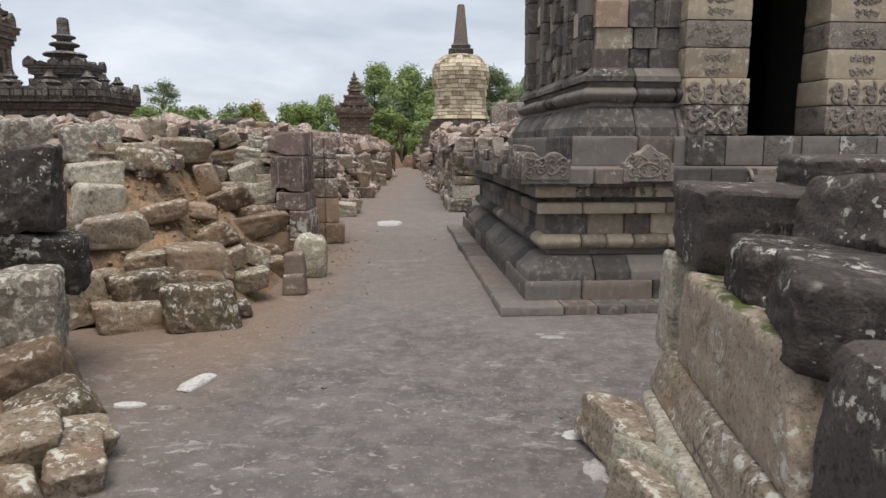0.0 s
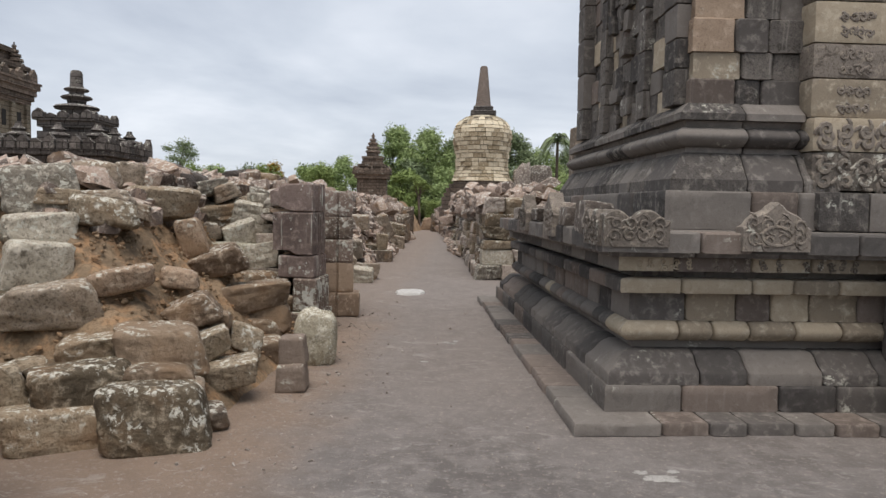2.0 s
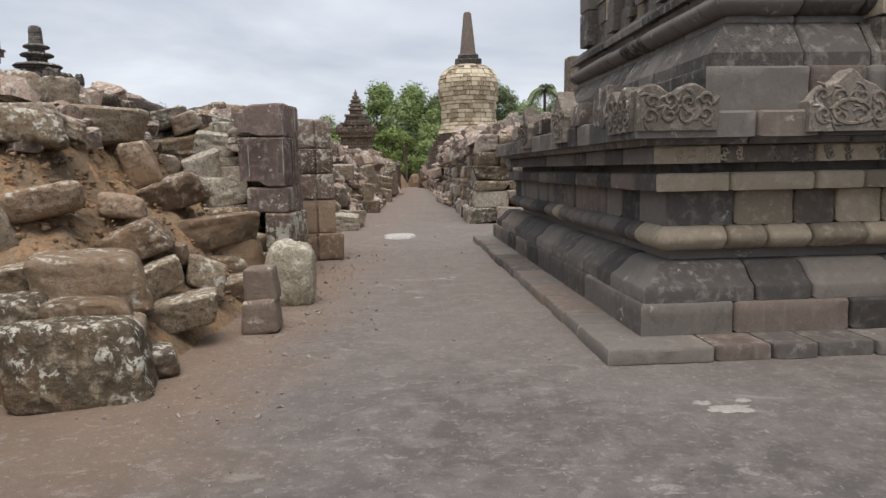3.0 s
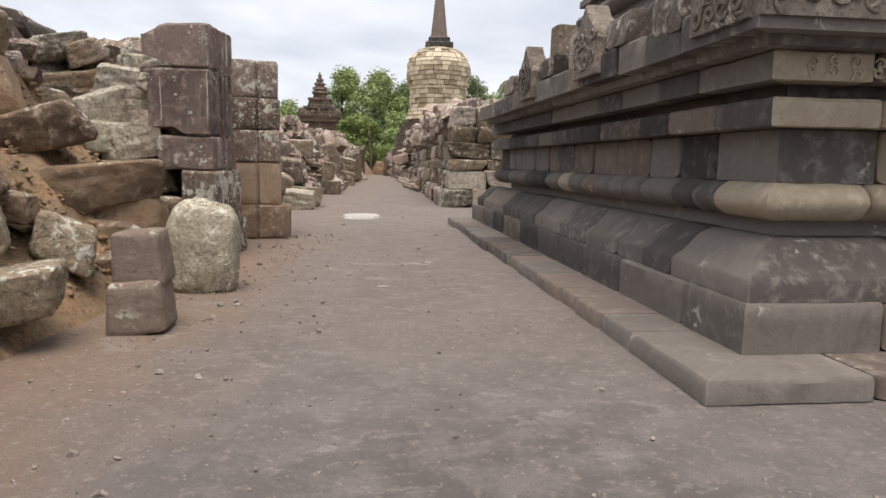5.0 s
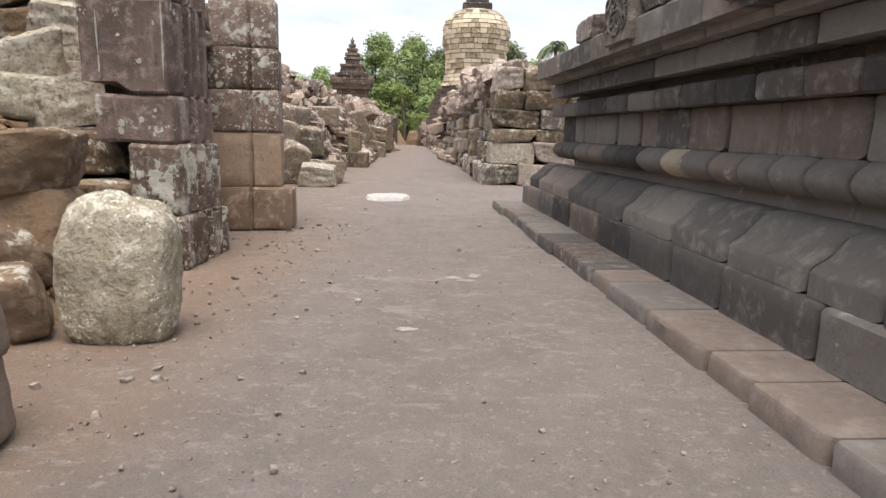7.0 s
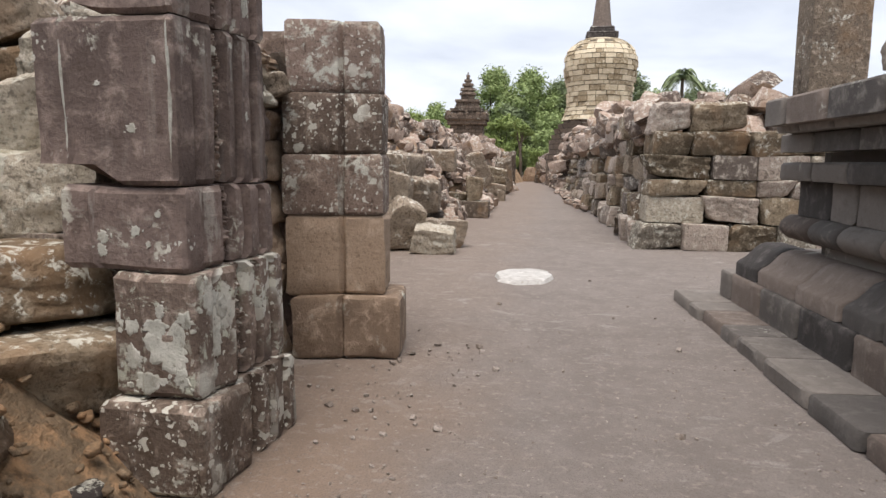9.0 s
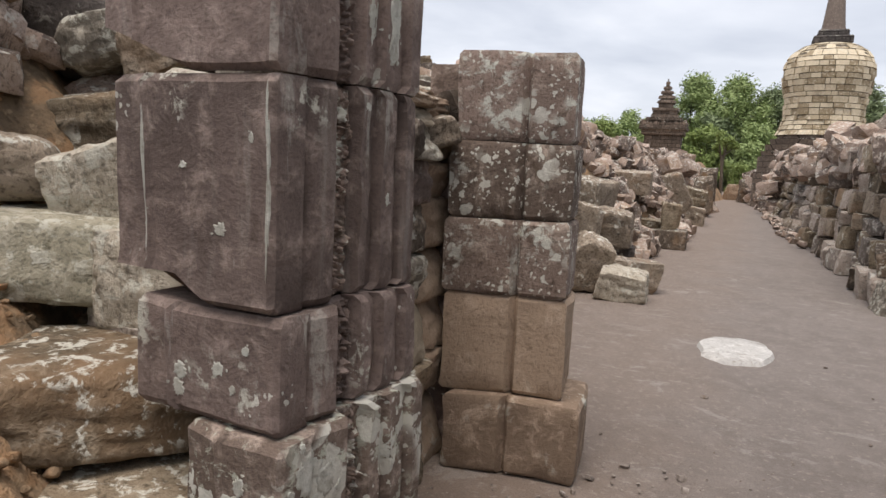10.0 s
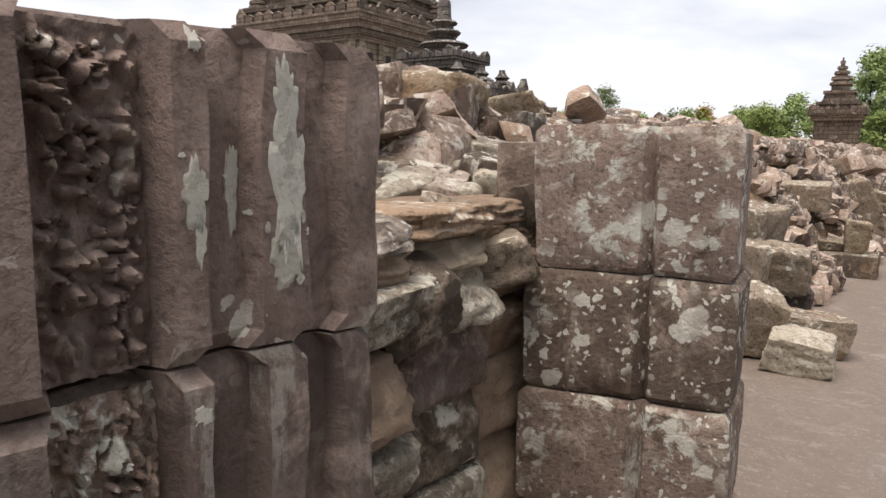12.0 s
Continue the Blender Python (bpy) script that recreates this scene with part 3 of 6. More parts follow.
def build_mound():
    verts, faces = [], []
    xs = [-1.6 - 0.07 * i for i in range(52)] + [-5.4 - 0.25 * i for i in range(12)] + [-9, -12, -18]
    ys = [2.0 + 0.08 * i for i in range(150)] + [14.2 + 0.3 * i for i in range(20)] + [20.4 + 1.2 * i for i in range(34)]
    for yy in ys:
        for xx in xs:
            h = mound_height(xx, yy)
            v = Vector((xx, yy, 0))
            z = h - 0.12 + (0.16 * noise.noise(v * 1.9) + 0.10 * noise.noise(v * 5) - 0.07 * abs(noise.noise(v * 9)) + 0.03 * noise.noise(v * 21)) * min(h * 2, 1)
            verts.append((xx, yy, z if h > 0 else -0.15))
    n = len(xs)
    for j in range(len(ys) - 1):
        for i in range(n - 1):
            faces.append((j * n + i, (j + 1) * n + i, (j + 1) * n + i + 1, j * n + i + 1))
    ob = new("earth_mound", mesh_from("earth_mound", verts, faces, M["soil"], 50))
    return tagged(ob, "collapsed ochre and brown earth core of a ruined wall", "earth mound", kind="structure")


mound = build_mound()


# ---- the small temple on its moulded platform ----
TEMPLE_AT = pose(0.625, 6.88, 0, 0, 0, 4.1)
temple = thing("temple", "small grey andesite temple on a moulded stone platform", "temple", at=TEMPLE_AT)
rt = random.Random(21)


def run_block(profile, a, c, along, lo_corner=False, chamfer=0.028, jitter=0.0):
    """A block of a moulded course. profile: (inset, height) from the outer foot round to the back; a..c: its run.
    along 'x' runs on the front (faces -y), 'y' on the side (faces -x). Corner ends are mitred."""
    back = max(q[0] for q in profile)
    front = min(q[0] for q in profile)
    line = []
    for i, (p0, z0) in enumerate(profile):
        p1, z1 = profile[(i + 1) % len(profile)]
        n = 1 if (p0 == back or p1 == back) else max(int(math.hypot(p1 - p0, z1 - z0) / 0.05), 1)
        line += [(p0 + (p1 - p0) * q / n, z0 + (z1 - z0) * q / n) for q in range(n)]
    cen = (0.5 * (front + back), sum(q[1] for q in profile) / len(profile))
    n = max(int((c - a) / 0.09), 3)
    steps = [(a, 1.0), (a + 0.35 * chamfer, 0.42), (a + chamfer, 0.0)]
    steps += [(a + chamfer + (c - a - 2 * chamfer) * i / n, 0.0) for i in range(1, n)]
    steps += [(c - chamfer, 0.0), (c - 0.35 * chamfer, 0.42), (c, 1.0)]
    seed = Vector((rt.uniform(0, 90), rt.uniform(0, 90), rt.uniform(0, 90)))
    rings = []
    for s, shrink in steps:
        ring = []
        f = (s - a) / (c - a)
        if lo_corner and f < 0.5:
            shrink = 0.0
        calm = min(1.0, (s - a) / 0.12) if lo_corner else 1.0
        for ins, z in line:
            dv = Vector((cen[0] - ins, cen[1] - z))
            if dv.length > 0:
                dv.normalize()
            wear = 0.0
            if ins < back - 0.01:
                v = Vector((s, z * 1.3, ins)) + seed
                wear = calm * (0.006 * noise.noise(v * 5) + 0.005 * abs(noise.noise(v * 13)) + 0.014 * max(0.0, noise.noise(v * 3.1) - 0.35))
            cut = shrink * chamfer * 0.9 + wear
            i2, z2 = ins + dv.x * cut, z + dv.y * cut * 0.8
            pos = a + ins + f * (c - a - ins) if lo_corner else s
            ring.append((pos, i2 + jitter, z2) if along == "x" else (i2 + jitter, pos, z2))
        rings.append(ring)
    k = len(line)
    verts = [v for r in rings for v in r]
    faces = []
    for r in range(len(rings) - 1):
        for i in range(k):
            j = (i + 1) % k
            q = (r * k + i, (r + 1) * k + i, (r + 1) * k + j, r * k + j)
            faces.append(q if along == "x" else q[::-1])
    first, last = tuple(range(k)), tuple(range((len(rings) - 1) * k, len(rings) * k))
    faces.append(first if along == "x" else first[::-1])
    faces.append(last[::-1] if along == "x" else last)
    return verts, faces


def course(name, profile, front_len, side_len, lengths, mats, parent, corner_mat=None, jitter=0.006, angle=40, front_gap=None, front_mats=None):
    """A course of blocks on the front and the side of the platform, mitred at the corner."""
    for along, total in (("x", front_len), ("y", side_len)):
        s, first = 0.0, True
        while s < total - 0.05:
            ln = rt.uniform(*lengths)
            if first:
                ln = max(q[0] for q in profile) + 0.05 + 0.6 * ln
            e = min(s + ln, total)
            if total - e < lengths[0] * 0.5:
                e = total
            if front_gap and along == "x" and s >= front_gap:
                break
            mat = corner_mat if (first and corner_mat) else rt.choices(*zip(*((front_mats or mats) if along == "x" else mats)))[0]
            start = s if first else s + 0.005
            vs, fs = run_block(profile, start, e - 0.005, along, lo_corner=first, jitter=0 if first else rt.uniform(-jitter, jitter))
            under(name, mesh_from(name, vs, fs, M[mat], angle), parent)
            s, first = e, False


FRONT, SIDE = 4.6, 7.40
BACK = 0.8
course("plinth_slab", [(0, 0), (0.0, 0.075), (0.012, 0.09), (0.42, 0.09), (0.42, 0)], FRONT, SIDE, (0.30, 0.62), [("andesite", 6), ("basalt", 0.8), ("umber", 2)], temple, corner_mat="andesite", jitter=0.016)
course("base_block", [(0.32, 0.09), (0.32, 0.285), (0.332, 0.30), (0.52, 0.30), (0.52, 0.09)], FRONT, SIDE - 0.18, (0.45, 0.95), [("andesite", 4), ("basalt", 3), ("umber", 1.2), ("tan", 0.2)], temple, corner_mat="andesite")
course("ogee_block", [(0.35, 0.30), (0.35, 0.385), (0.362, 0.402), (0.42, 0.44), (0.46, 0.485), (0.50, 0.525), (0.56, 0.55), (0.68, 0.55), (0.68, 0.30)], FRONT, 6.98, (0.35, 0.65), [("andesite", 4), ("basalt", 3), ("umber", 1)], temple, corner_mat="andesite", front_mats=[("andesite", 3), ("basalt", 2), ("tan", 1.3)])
course("recess_block", [(0.67, 0.55), (0.67, 0.625), (BACK, 0.625), (BACK, 0.55)], FRONT, 6.30, (0.5, 0.9), [("andesite", 1)], temple)
torus = [(0.56 - 0.075 * math.sin(math.pi * i / 8) ** 0.8, 0.625 + 0.165 * i / 8) for i in range(9)]
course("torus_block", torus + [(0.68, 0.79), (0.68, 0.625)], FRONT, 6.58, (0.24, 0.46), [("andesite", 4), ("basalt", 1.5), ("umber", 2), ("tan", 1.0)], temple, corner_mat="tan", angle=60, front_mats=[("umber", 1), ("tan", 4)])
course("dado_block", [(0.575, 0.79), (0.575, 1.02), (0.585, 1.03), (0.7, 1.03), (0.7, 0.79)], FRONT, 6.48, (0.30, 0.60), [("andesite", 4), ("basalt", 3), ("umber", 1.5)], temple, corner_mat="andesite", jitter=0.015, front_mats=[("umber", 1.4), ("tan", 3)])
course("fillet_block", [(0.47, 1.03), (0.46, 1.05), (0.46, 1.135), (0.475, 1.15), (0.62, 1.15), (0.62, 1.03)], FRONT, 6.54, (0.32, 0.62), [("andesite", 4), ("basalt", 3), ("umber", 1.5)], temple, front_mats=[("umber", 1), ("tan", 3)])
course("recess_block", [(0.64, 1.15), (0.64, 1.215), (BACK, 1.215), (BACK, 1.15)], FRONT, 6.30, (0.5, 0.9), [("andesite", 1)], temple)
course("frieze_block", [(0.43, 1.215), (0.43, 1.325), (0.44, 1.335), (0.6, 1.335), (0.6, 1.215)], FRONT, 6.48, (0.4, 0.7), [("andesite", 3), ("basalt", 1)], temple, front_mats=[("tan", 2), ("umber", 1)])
course("soffit_block", [(0.34, 1.335), (0.33, 1.375), (0.6, 1.375), (0.6, 1.335)], FRONT, 6.30, (0.4, 0.7), [("andesite", 1)], temple)
course("cornice_block", [(0.24, 1.375), (0.24, 1.525), (0.255, 1.54), (0.62, 1.54), (0.62, 1.375)], FRONT, 6.24, (0.34, 0.6), [("andesite", 3), ("basalt", 2), ("umber", 3)], temple, jitter=0.012)

# solid core behind the facing blocks and the terrace floor
for cx, cy, cz, sx, sy, sz in ((2.63, 3.41, 0.75, 3.98, 5.5, 1.5), (2.62, 6.6, 0.14, 4.4, 1.2, 0.27), (2.6, 6.32, 0.42, 4.0, 0.6, 0.25)):
    bm = bmesh.new()
    bmesh.ops.create_cube(bm, size=1, matrix=Matrix.Translation((cx, cy, cz)) @ Matrix.Diagonal((sx, sy, sz, 1)))
    part("platform_core", bm, M["andesite"], temple)
bm = bmesh.new()
bmesh.ops.create_cube(bm, size=1, matrix=Matrix.Translation((2.62, 3.25, 1.52)) @ Matrix.Diagonal((4.1, 5.4, 0.05, 1)))
part("terrace_floor", bm, M["andesite"], temple)

# cella: base course, sloped course, roll and wall
CF, CS = 2.25, 4.35
CO = 0.90
cella = under("cella", None, temple, pose(CO, 0.72, 0))


def cella_course(name, profile, lengths, mats, jitter=0.008, angle=40, lead=None, side=CS):
    """Courses of the cella: front up to the doorway, and the side."""
    course(name, profile, CF - 0.72 + 0.05, side, lengths, mats, cella, corner_mat=lead, jitter=jitter, angle=angle)


cella_course("base_course_block", [(0, 1.55), (0, 1.865), (0.012, 1.88), (0.42, 1.88), (0.42, 1.55)], (0.4, 0.8), [("andesite", 3), ("upper", 1), ("umber", 2)])
cella_course("sloped_course_block", [(0.06, 1.88), (0.06, 1.98), (0.075, 2.0), (0.14, 2.10), (0.20, 2.19), (0.24, 2.22), (0.42, 2.22), (0.42, 1.88)], (0.3, 0.55), [("andesite", 3), ("upper", 3)], angle=30)
rollp = [(0.22 - 0.09 * math.sin(math.pi * i / 8), 2.27 + 0.17 * i / 8) for i in range(9)]
cella_course("neck_block", [(0.26, 2.22), (0.26, 2.27), (0.42, 2.27), (0.42, 2.22)], (0.5, 0.9), [("andesite", 1)])
cella_course("roll_block", rollp + [(0.42, 2.44), (0.42, 2.27)], (0.4, 0.8), [("andesite", 3), ("upper", 1)], angle=60)
cella_course("neck_block", [(0.26, 2.44), (0.24, 2.50), (0.42, 2.50), (0.42, 2.44)], (0.5, 0.9), [("andesite", 1)])
cella_course("ledge_block", [(0.17, 2.50), (0.17, 2.56), (0.26, 2.64), (0.28, 2.66), (0.42, 2.66), (0.42, 2.50)], (0.35, 0.7), [("andesite", 2), ("upper", 2)], angle=30)
zz = 2.66
for i in range(11):
    hgt = rt.uniform(0.22, 0.30)
    ins = 0.31 + (0.02 if i % 2 else 0.0)
    corner = ("umber", "tan", "pillar_tan", "pillar_tan", "umber", "tan")[i % 6]
    cella_course("wall_block", [(ins, zz), (ins, zz + hgt - 0.012), (ins + 0.012, zz + hgt), (0.5, zz + hgt), (0.5, zz)], (0.22, 0.42), [("upper", 5), ("tan", 0.7), ("andesite", 3), ("umber", 1)], jitter=0.022, lead=corner, side=CS - 0.25)
    zz += hgt
WALL_TOP = zz
# side pilasters and a niche frame stand proud of the side wall
for v0, wd, out in ((0.42, 0.30, 0.10), (1.35, 0.22, 0.07), (2.75, 0.22, 0.07), (3.62, 0.34, 0.12)):
    z0 = 2.66
    while z0 < WALL_TOP - 0.1:
        hgt = min(rt.uniform(0.25, 0.5), WALL_TOP - z0)
        o = out + rt.uniform(-0.012, 0.012)
        me = rough_mesh("dressed", rt.randrange(5), M[rt.choice(("upper", "upper", "andesite"))])
        under("pilaster_block", me, cella, box_m(0.31 - o / 2 + 0.05, v0 + wd / 2, z0 + hgt / 2, o + 0.12, wd, hgt - 0.006))
        z0 += hgt
for k in range(16):
    hgt = rt.uniform(0.12, 0.3)
    under("relief_block", rough_mesh("block", rt.randrange(7), M[rt.choice(("upper", "andesite", "upper"))]), cella,
          box_m(0.31, rt.uniform(1.65, 2.75), rt.uniform(2.8, 4.8), rt.uniform(0.1, 0.2), rt.uniform(0.12, 0.3), hgt, rt.uniform(-4, 4)))

# back and far walls, ceiling of the dark room; wall colour holds its shade
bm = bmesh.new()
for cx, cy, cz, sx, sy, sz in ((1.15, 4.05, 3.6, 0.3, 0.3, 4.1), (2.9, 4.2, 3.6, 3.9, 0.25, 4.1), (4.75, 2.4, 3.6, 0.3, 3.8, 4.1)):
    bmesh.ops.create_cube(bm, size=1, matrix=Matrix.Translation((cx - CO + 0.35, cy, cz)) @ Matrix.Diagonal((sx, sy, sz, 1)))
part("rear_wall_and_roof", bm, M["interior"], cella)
bm = bmesh.new()
bmesh.ops.create_cube(bm, size=1, matrix=Matrix.Translation((2.25, 2.2, WALL_TOP + 0.1)) @ Matrix.Diagonal((4.0, 4.3, 0.2, 1)))
part("roof", bm, M["andesite"], cella)
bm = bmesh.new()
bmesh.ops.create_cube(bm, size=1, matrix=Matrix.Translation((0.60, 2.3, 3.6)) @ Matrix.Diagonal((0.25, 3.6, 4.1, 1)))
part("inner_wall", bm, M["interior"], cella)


def tube_verts(path, radius, sides=6):
    """A tube along a polyline in the x-z plane, flattened against a wall; radius may taper."""
    verts, faces = [], []
    n = len(path)
    for i, (px, pz) in enumerate(path):
        a = path[max(i - 1, 0)]
        c = path[min(i + 1, n - 1)]
        t = Vector((c[0] - a[0], 0, c[1] - a[1])).normalized()
        side = Vector((-t.z, 0, t.x))
        r = radius * (0.45 + 0.55 * math.sin(math.pi * min(max((i + 0.6) / n, 0), 1)))
        for k in range(sides):
            an = 2 * math.pi * k / sides
            q = Vector((px, 0, pz)) + side * math.cos(an) * r + Vector((0, -1, 0)) * math.sin(an) * r
            verts.append(tuple(q))
    for i in range(n - 1):
        for k in range(sides):
            j = (k + 1) % sides
            faces.append((i * sides + k, i * sides + j, (i + 1) * sides + j, (i + 1) * sides + k))
    return verts, faces


def scrolls(w, h, count, seed, r=0.011):
    """Carved tendrils: spirals and leaves on a panel of w x h, centred at its foot."""
    rng = random.Random(seed)
    verts, faces = [], []

    def add(path, rad):
        vs, fs = tube_verts(path, rad)
        o = len(verts)
        verts.extend(vs)
        faces.extend(tuple(i + o for i in f) for f in fs)

    for k in range(count):
        cx = -w / 2 + w * (k % max(int(count / 2), 1) + 0.5) / max(int(count / 2), 1) + rng.uniform(-0.01, 0.01)
        cz = h * (0.28 if k < count / 2 else 0.68) + rng.uniform(-0.015, 0.015)
        size = min(w / max(count / 2, 1), h * 0.5) * 0.5
        turn = rng.choice((-1, 1))
        start = rng.uniform(0, 6.28)
        path = []
        for i in range(13):
            f = i / 12
            an = start + turn * f * 7.6
            path.append((cx + size * (1 - 0.85 * f) * math.cos(an), cz + size * (1 - 0.85 * f) * math.sin(an)))
        add(path, r)
        for _ in range(2):
            an = rng.uniform(0, 6.28)
            add([(cx + size * (0.6 + 0.22 * i) * math.cos(an + 0.25 * i), cz + size * (0.6 + 0.22 * i) * math.sin(an + 0.25 * i)) for i in range(5)], r * 0.8)
    return verts, faces


def antefix(name, u, v, z, w, h, thick, facing, seed, parent, peak=False):
    """A carved upright panel on the cornice, its top edge lobed."""
    cols = 15
    verts, faces = [], []
    for i in range(cols):
        f = i / (cols - 1)
        if peak:
            top = h * (0.52 + 0.48 * max(0, 1 - abs(f - 0.5) * 2.4) ** 0.7 + 0.08 * abs(math.sin(f * 9.4)))
        else:
            top = h * (0.72 + 0.28 * abs(math.sin(f * math.pi * 2.0 + 0.5)) - 0.12 * (f > 0.9))
        x = -w / 2 + w * f
        verts += [(x, -thick / 2, 0), (x, -thick / 2, top - 0.015), (x, -thick / 2 + 0.015, top), (x, thick / 2, top), (x, thick / 2, 0)]
    for i in range(cols - 1):
        for k in range(5):
            j = (k + 1) % 5
            faces.append((i * 5 + k, (i + 1) * 5 + k, (i + 1) * 5 + j, i * 5 + j))
    faces.append(tuple(range(5)))
    faces.append(tuple(range((cols - 1) * 5, cols * 5))[::-1])
    ob = under(name, mesh_from(name, verts, faces, M["carved"], 35), parent, pose(u, v, z, 0, 0, facing))
    vs, fs = scrolls(w * 0.9, h * 0.78, 6 if w < 0.4 else 8, seed, 0.013)
    vs = [(a, c - thick / 2, d + 0.02) for a, c, d in vs]
    if peak:
        ring = [(0.12 * math.cos(i * 0.45), 0.12 + 0.075 * math.sin(i * 0.45)) for i in range(15)]
        v2, f2 = tube_verts(ring, 0.016)
        o = len(vs)
        vs += [(a, c - thick / 2, d) for a, c, d in v2]
        fs += [tuple(i + o for i in f) for f in f2]
    under("carved_relief", mesh_from("carved_relief", vs, fs, M["carved"], 60), ob, None, "carved scrolling leaf relief")["kind"] = "stuff"
    return ob


antefix("corner_antefix", 0.50, 0.28, 1.42, 0.52, 0.29, 0.12, 0, 3, temple)
antefix("corner_antefix", 0.28, 0.52, 1.42, 0.46, 0.29, 0.12, -90, 4, temple)
antefix("front_antefix", 1.60, 0.26, 1.40, 0.54, 0.36, 0.13, 0, 5, temple, True)
for vv, pk in ((2.15, True), (3.75, True)):
    antefix("side_antefix", 0.27, vv, 1.42, 0.46, 0.42, 0.15, -90, int(vv * 10), temple, pk)
for k in range(6):
    vv = 1.05 + k * 0.72 + rt.uniform(-0.1, 0.1)
    under("parapet_stone", rough_mesh("block", rt.randrange(7), M["ruin"]), temple, box_m(0.38, vv, 1.54 + 0.09, 0.26, rt.uniform(0.3, 0.6), rt.uniform(0.16, 0.3), rt.uniform(-6, 6), 0, rt.uniform(-4, 4)))
# frieze carvings on the front
for k, (uu, ww) in enumerate(((0.80, 0.50), (1.50, 0.62), (2.2, 0.5))):
    vs, fs = scrolls(ww, 0.10, 10, 40 + k, 0.008)
    under("frieze_relief", mesh_from("frieze_relief", [(a + uu, c + 0.43, d + 1.222) for a, c, d in vs], fs, M["tan" if k == 0 else "carved"], 60), temple, None, "carved garland relief")["kind"] = "stuff"

# doorway: carved jambs, threshold, dark room
JX0, JX1, DX1 = 2.20, 2.97, 3.88
for side, (x0, x1) in (("near", (JX0, JX1)), ("far", (DX1, 4.75))):
    z0 = 1.90
    for k, hgt in enumerate((0.34, 0.30, 0.34, 0.30, 0.36, 0.30, 0.34, 0.32)):
        jamb = under("door_jamb_block", rough_mesh("dressed", k % 5, M[("carved", "tan", "tan", "carved", "tan", "carved")[k % 6]]), temple,
                     box_m((x0 + x1) / 2, 1.10, z0 + hgt / 2, x1 - x0, 0.62 if k < 2 else 0.50, hgt - 0.005))
        if k < 2:
            vs, fs = scrolls((x1 - x0) * 0.92, hgt * 0.95, 8, 60 + k, 0.032)
            fr = 1.10 - 0.30
        else:
            vs, fs = scrolls(0.30, hgt * 0.95, 8, 60 + k, 0.018)
            fr = 1.10 - 0.245
        under("jamb_relief", mesh_from("jamb_relief", [(a + (x0 + x1) / 2, c + fr, d + z0) for a, c, d in vs], fs, M["carved"], 60), temple, None, "deeply carved scroll relief")["kind"] = "stuff"
        z0 += hgt
for k in range(6):
    w0 = 2.2 + k * 0.45
    under("threshold_block", rough_mesh("dressed", k % 5, M["andesite" if k % 2 else "upper"]), temple, box_m(w0 + 0.225, 1.02, 1.72, 0.445, 0.75, 0.335))
under("lintel", rough_mesh("dressed", 2, M["carved"]), temple, box_m(3.5, 1.1, 4.75, 2.6, 0.6, 0.5))
# reveal takes the painted shade colour so that the doorway stays black
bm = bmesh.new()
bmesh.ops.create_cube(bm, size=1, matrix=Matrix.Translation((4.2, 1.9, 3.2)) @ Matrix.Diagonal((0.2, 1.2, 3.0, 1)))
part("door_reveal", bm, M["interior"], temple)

# stair before the door: cheek walls with rolled tops, and treads
for u0 in (2.72, 4.1):
    prof = []
    for i in range(13):
        f = i / 12
        vv = 0.5 - 1.55 * f
        prof.append((vv, 1.52 - 0.98 * f ** 1.25 + 0.09 * math.sin(f * 3.1)))
    verts = []
    for uu in (u0, u0 + 0.02, u0 + 0.28, u0 + 0.30):
        edge = 0.015 if uu in (u0, u0 + 0.30) else 0.0
        verts += [(uu, a, z - edge) for a, z in prof] + [(uu, prof[-1][0], 0.02), (uu, 0.5, 0.02)]
    k = len(prof) + 2
    faces = [tuple(range(k)), tuple(range(3 * k, 4 * k))[::-1]]
    for r in range(3):
        for i in range(k):
            j = (i + 1) % k
            faces.append((r * k + i, (r + 1) * k + i, (r + 1) * k + j, r * k + j))
    under("stair_cheek", mesh_from("stair_cheek", verts, faces, M["andesite"], 40), temple, None, "sloping stone stair cheek with a rolled top")
    vs, fs = tube_verts([(0.13 * (1 - 0.8 * i / 14) * math.cos(i * 0.5), 0.13 * (1 - 0.8 * i / 14) * math.sin(i * 0.5)) for i in range(15)], 0.03)
    sc = under("scroll_end", mesh_from("scroll_end", vs, fs, M["carved"], 60), temple, pose(u0, 0.28, 1.42, 0, 0, -90))
for k in range(3):
    under("plinth_slab", rough_mesh("dressed", k, M["andesite"]), temple, box_m(2.62, -0.19 - 0.37 * k, 0.044, 0.36, 0.365, 0.09))
    under("base_block", rough_mesh("dressed", k + 1, M["umber" if k == 1 else "andesite"]), temple, box_m(2.74, 0.10 - 0.36 * k, 0.195, 0.20, 0.355, 0.21))
for k in range(7):
    under("stair_tread", rough_mesh("dressed", k % 5, M["andesite"]), temple, box_m(3.56, 0.35 - 0.22 * k, (1.5 - 0.21 * k) / 2, 1.06, 0.22, 1.5 - 0.21 * k))


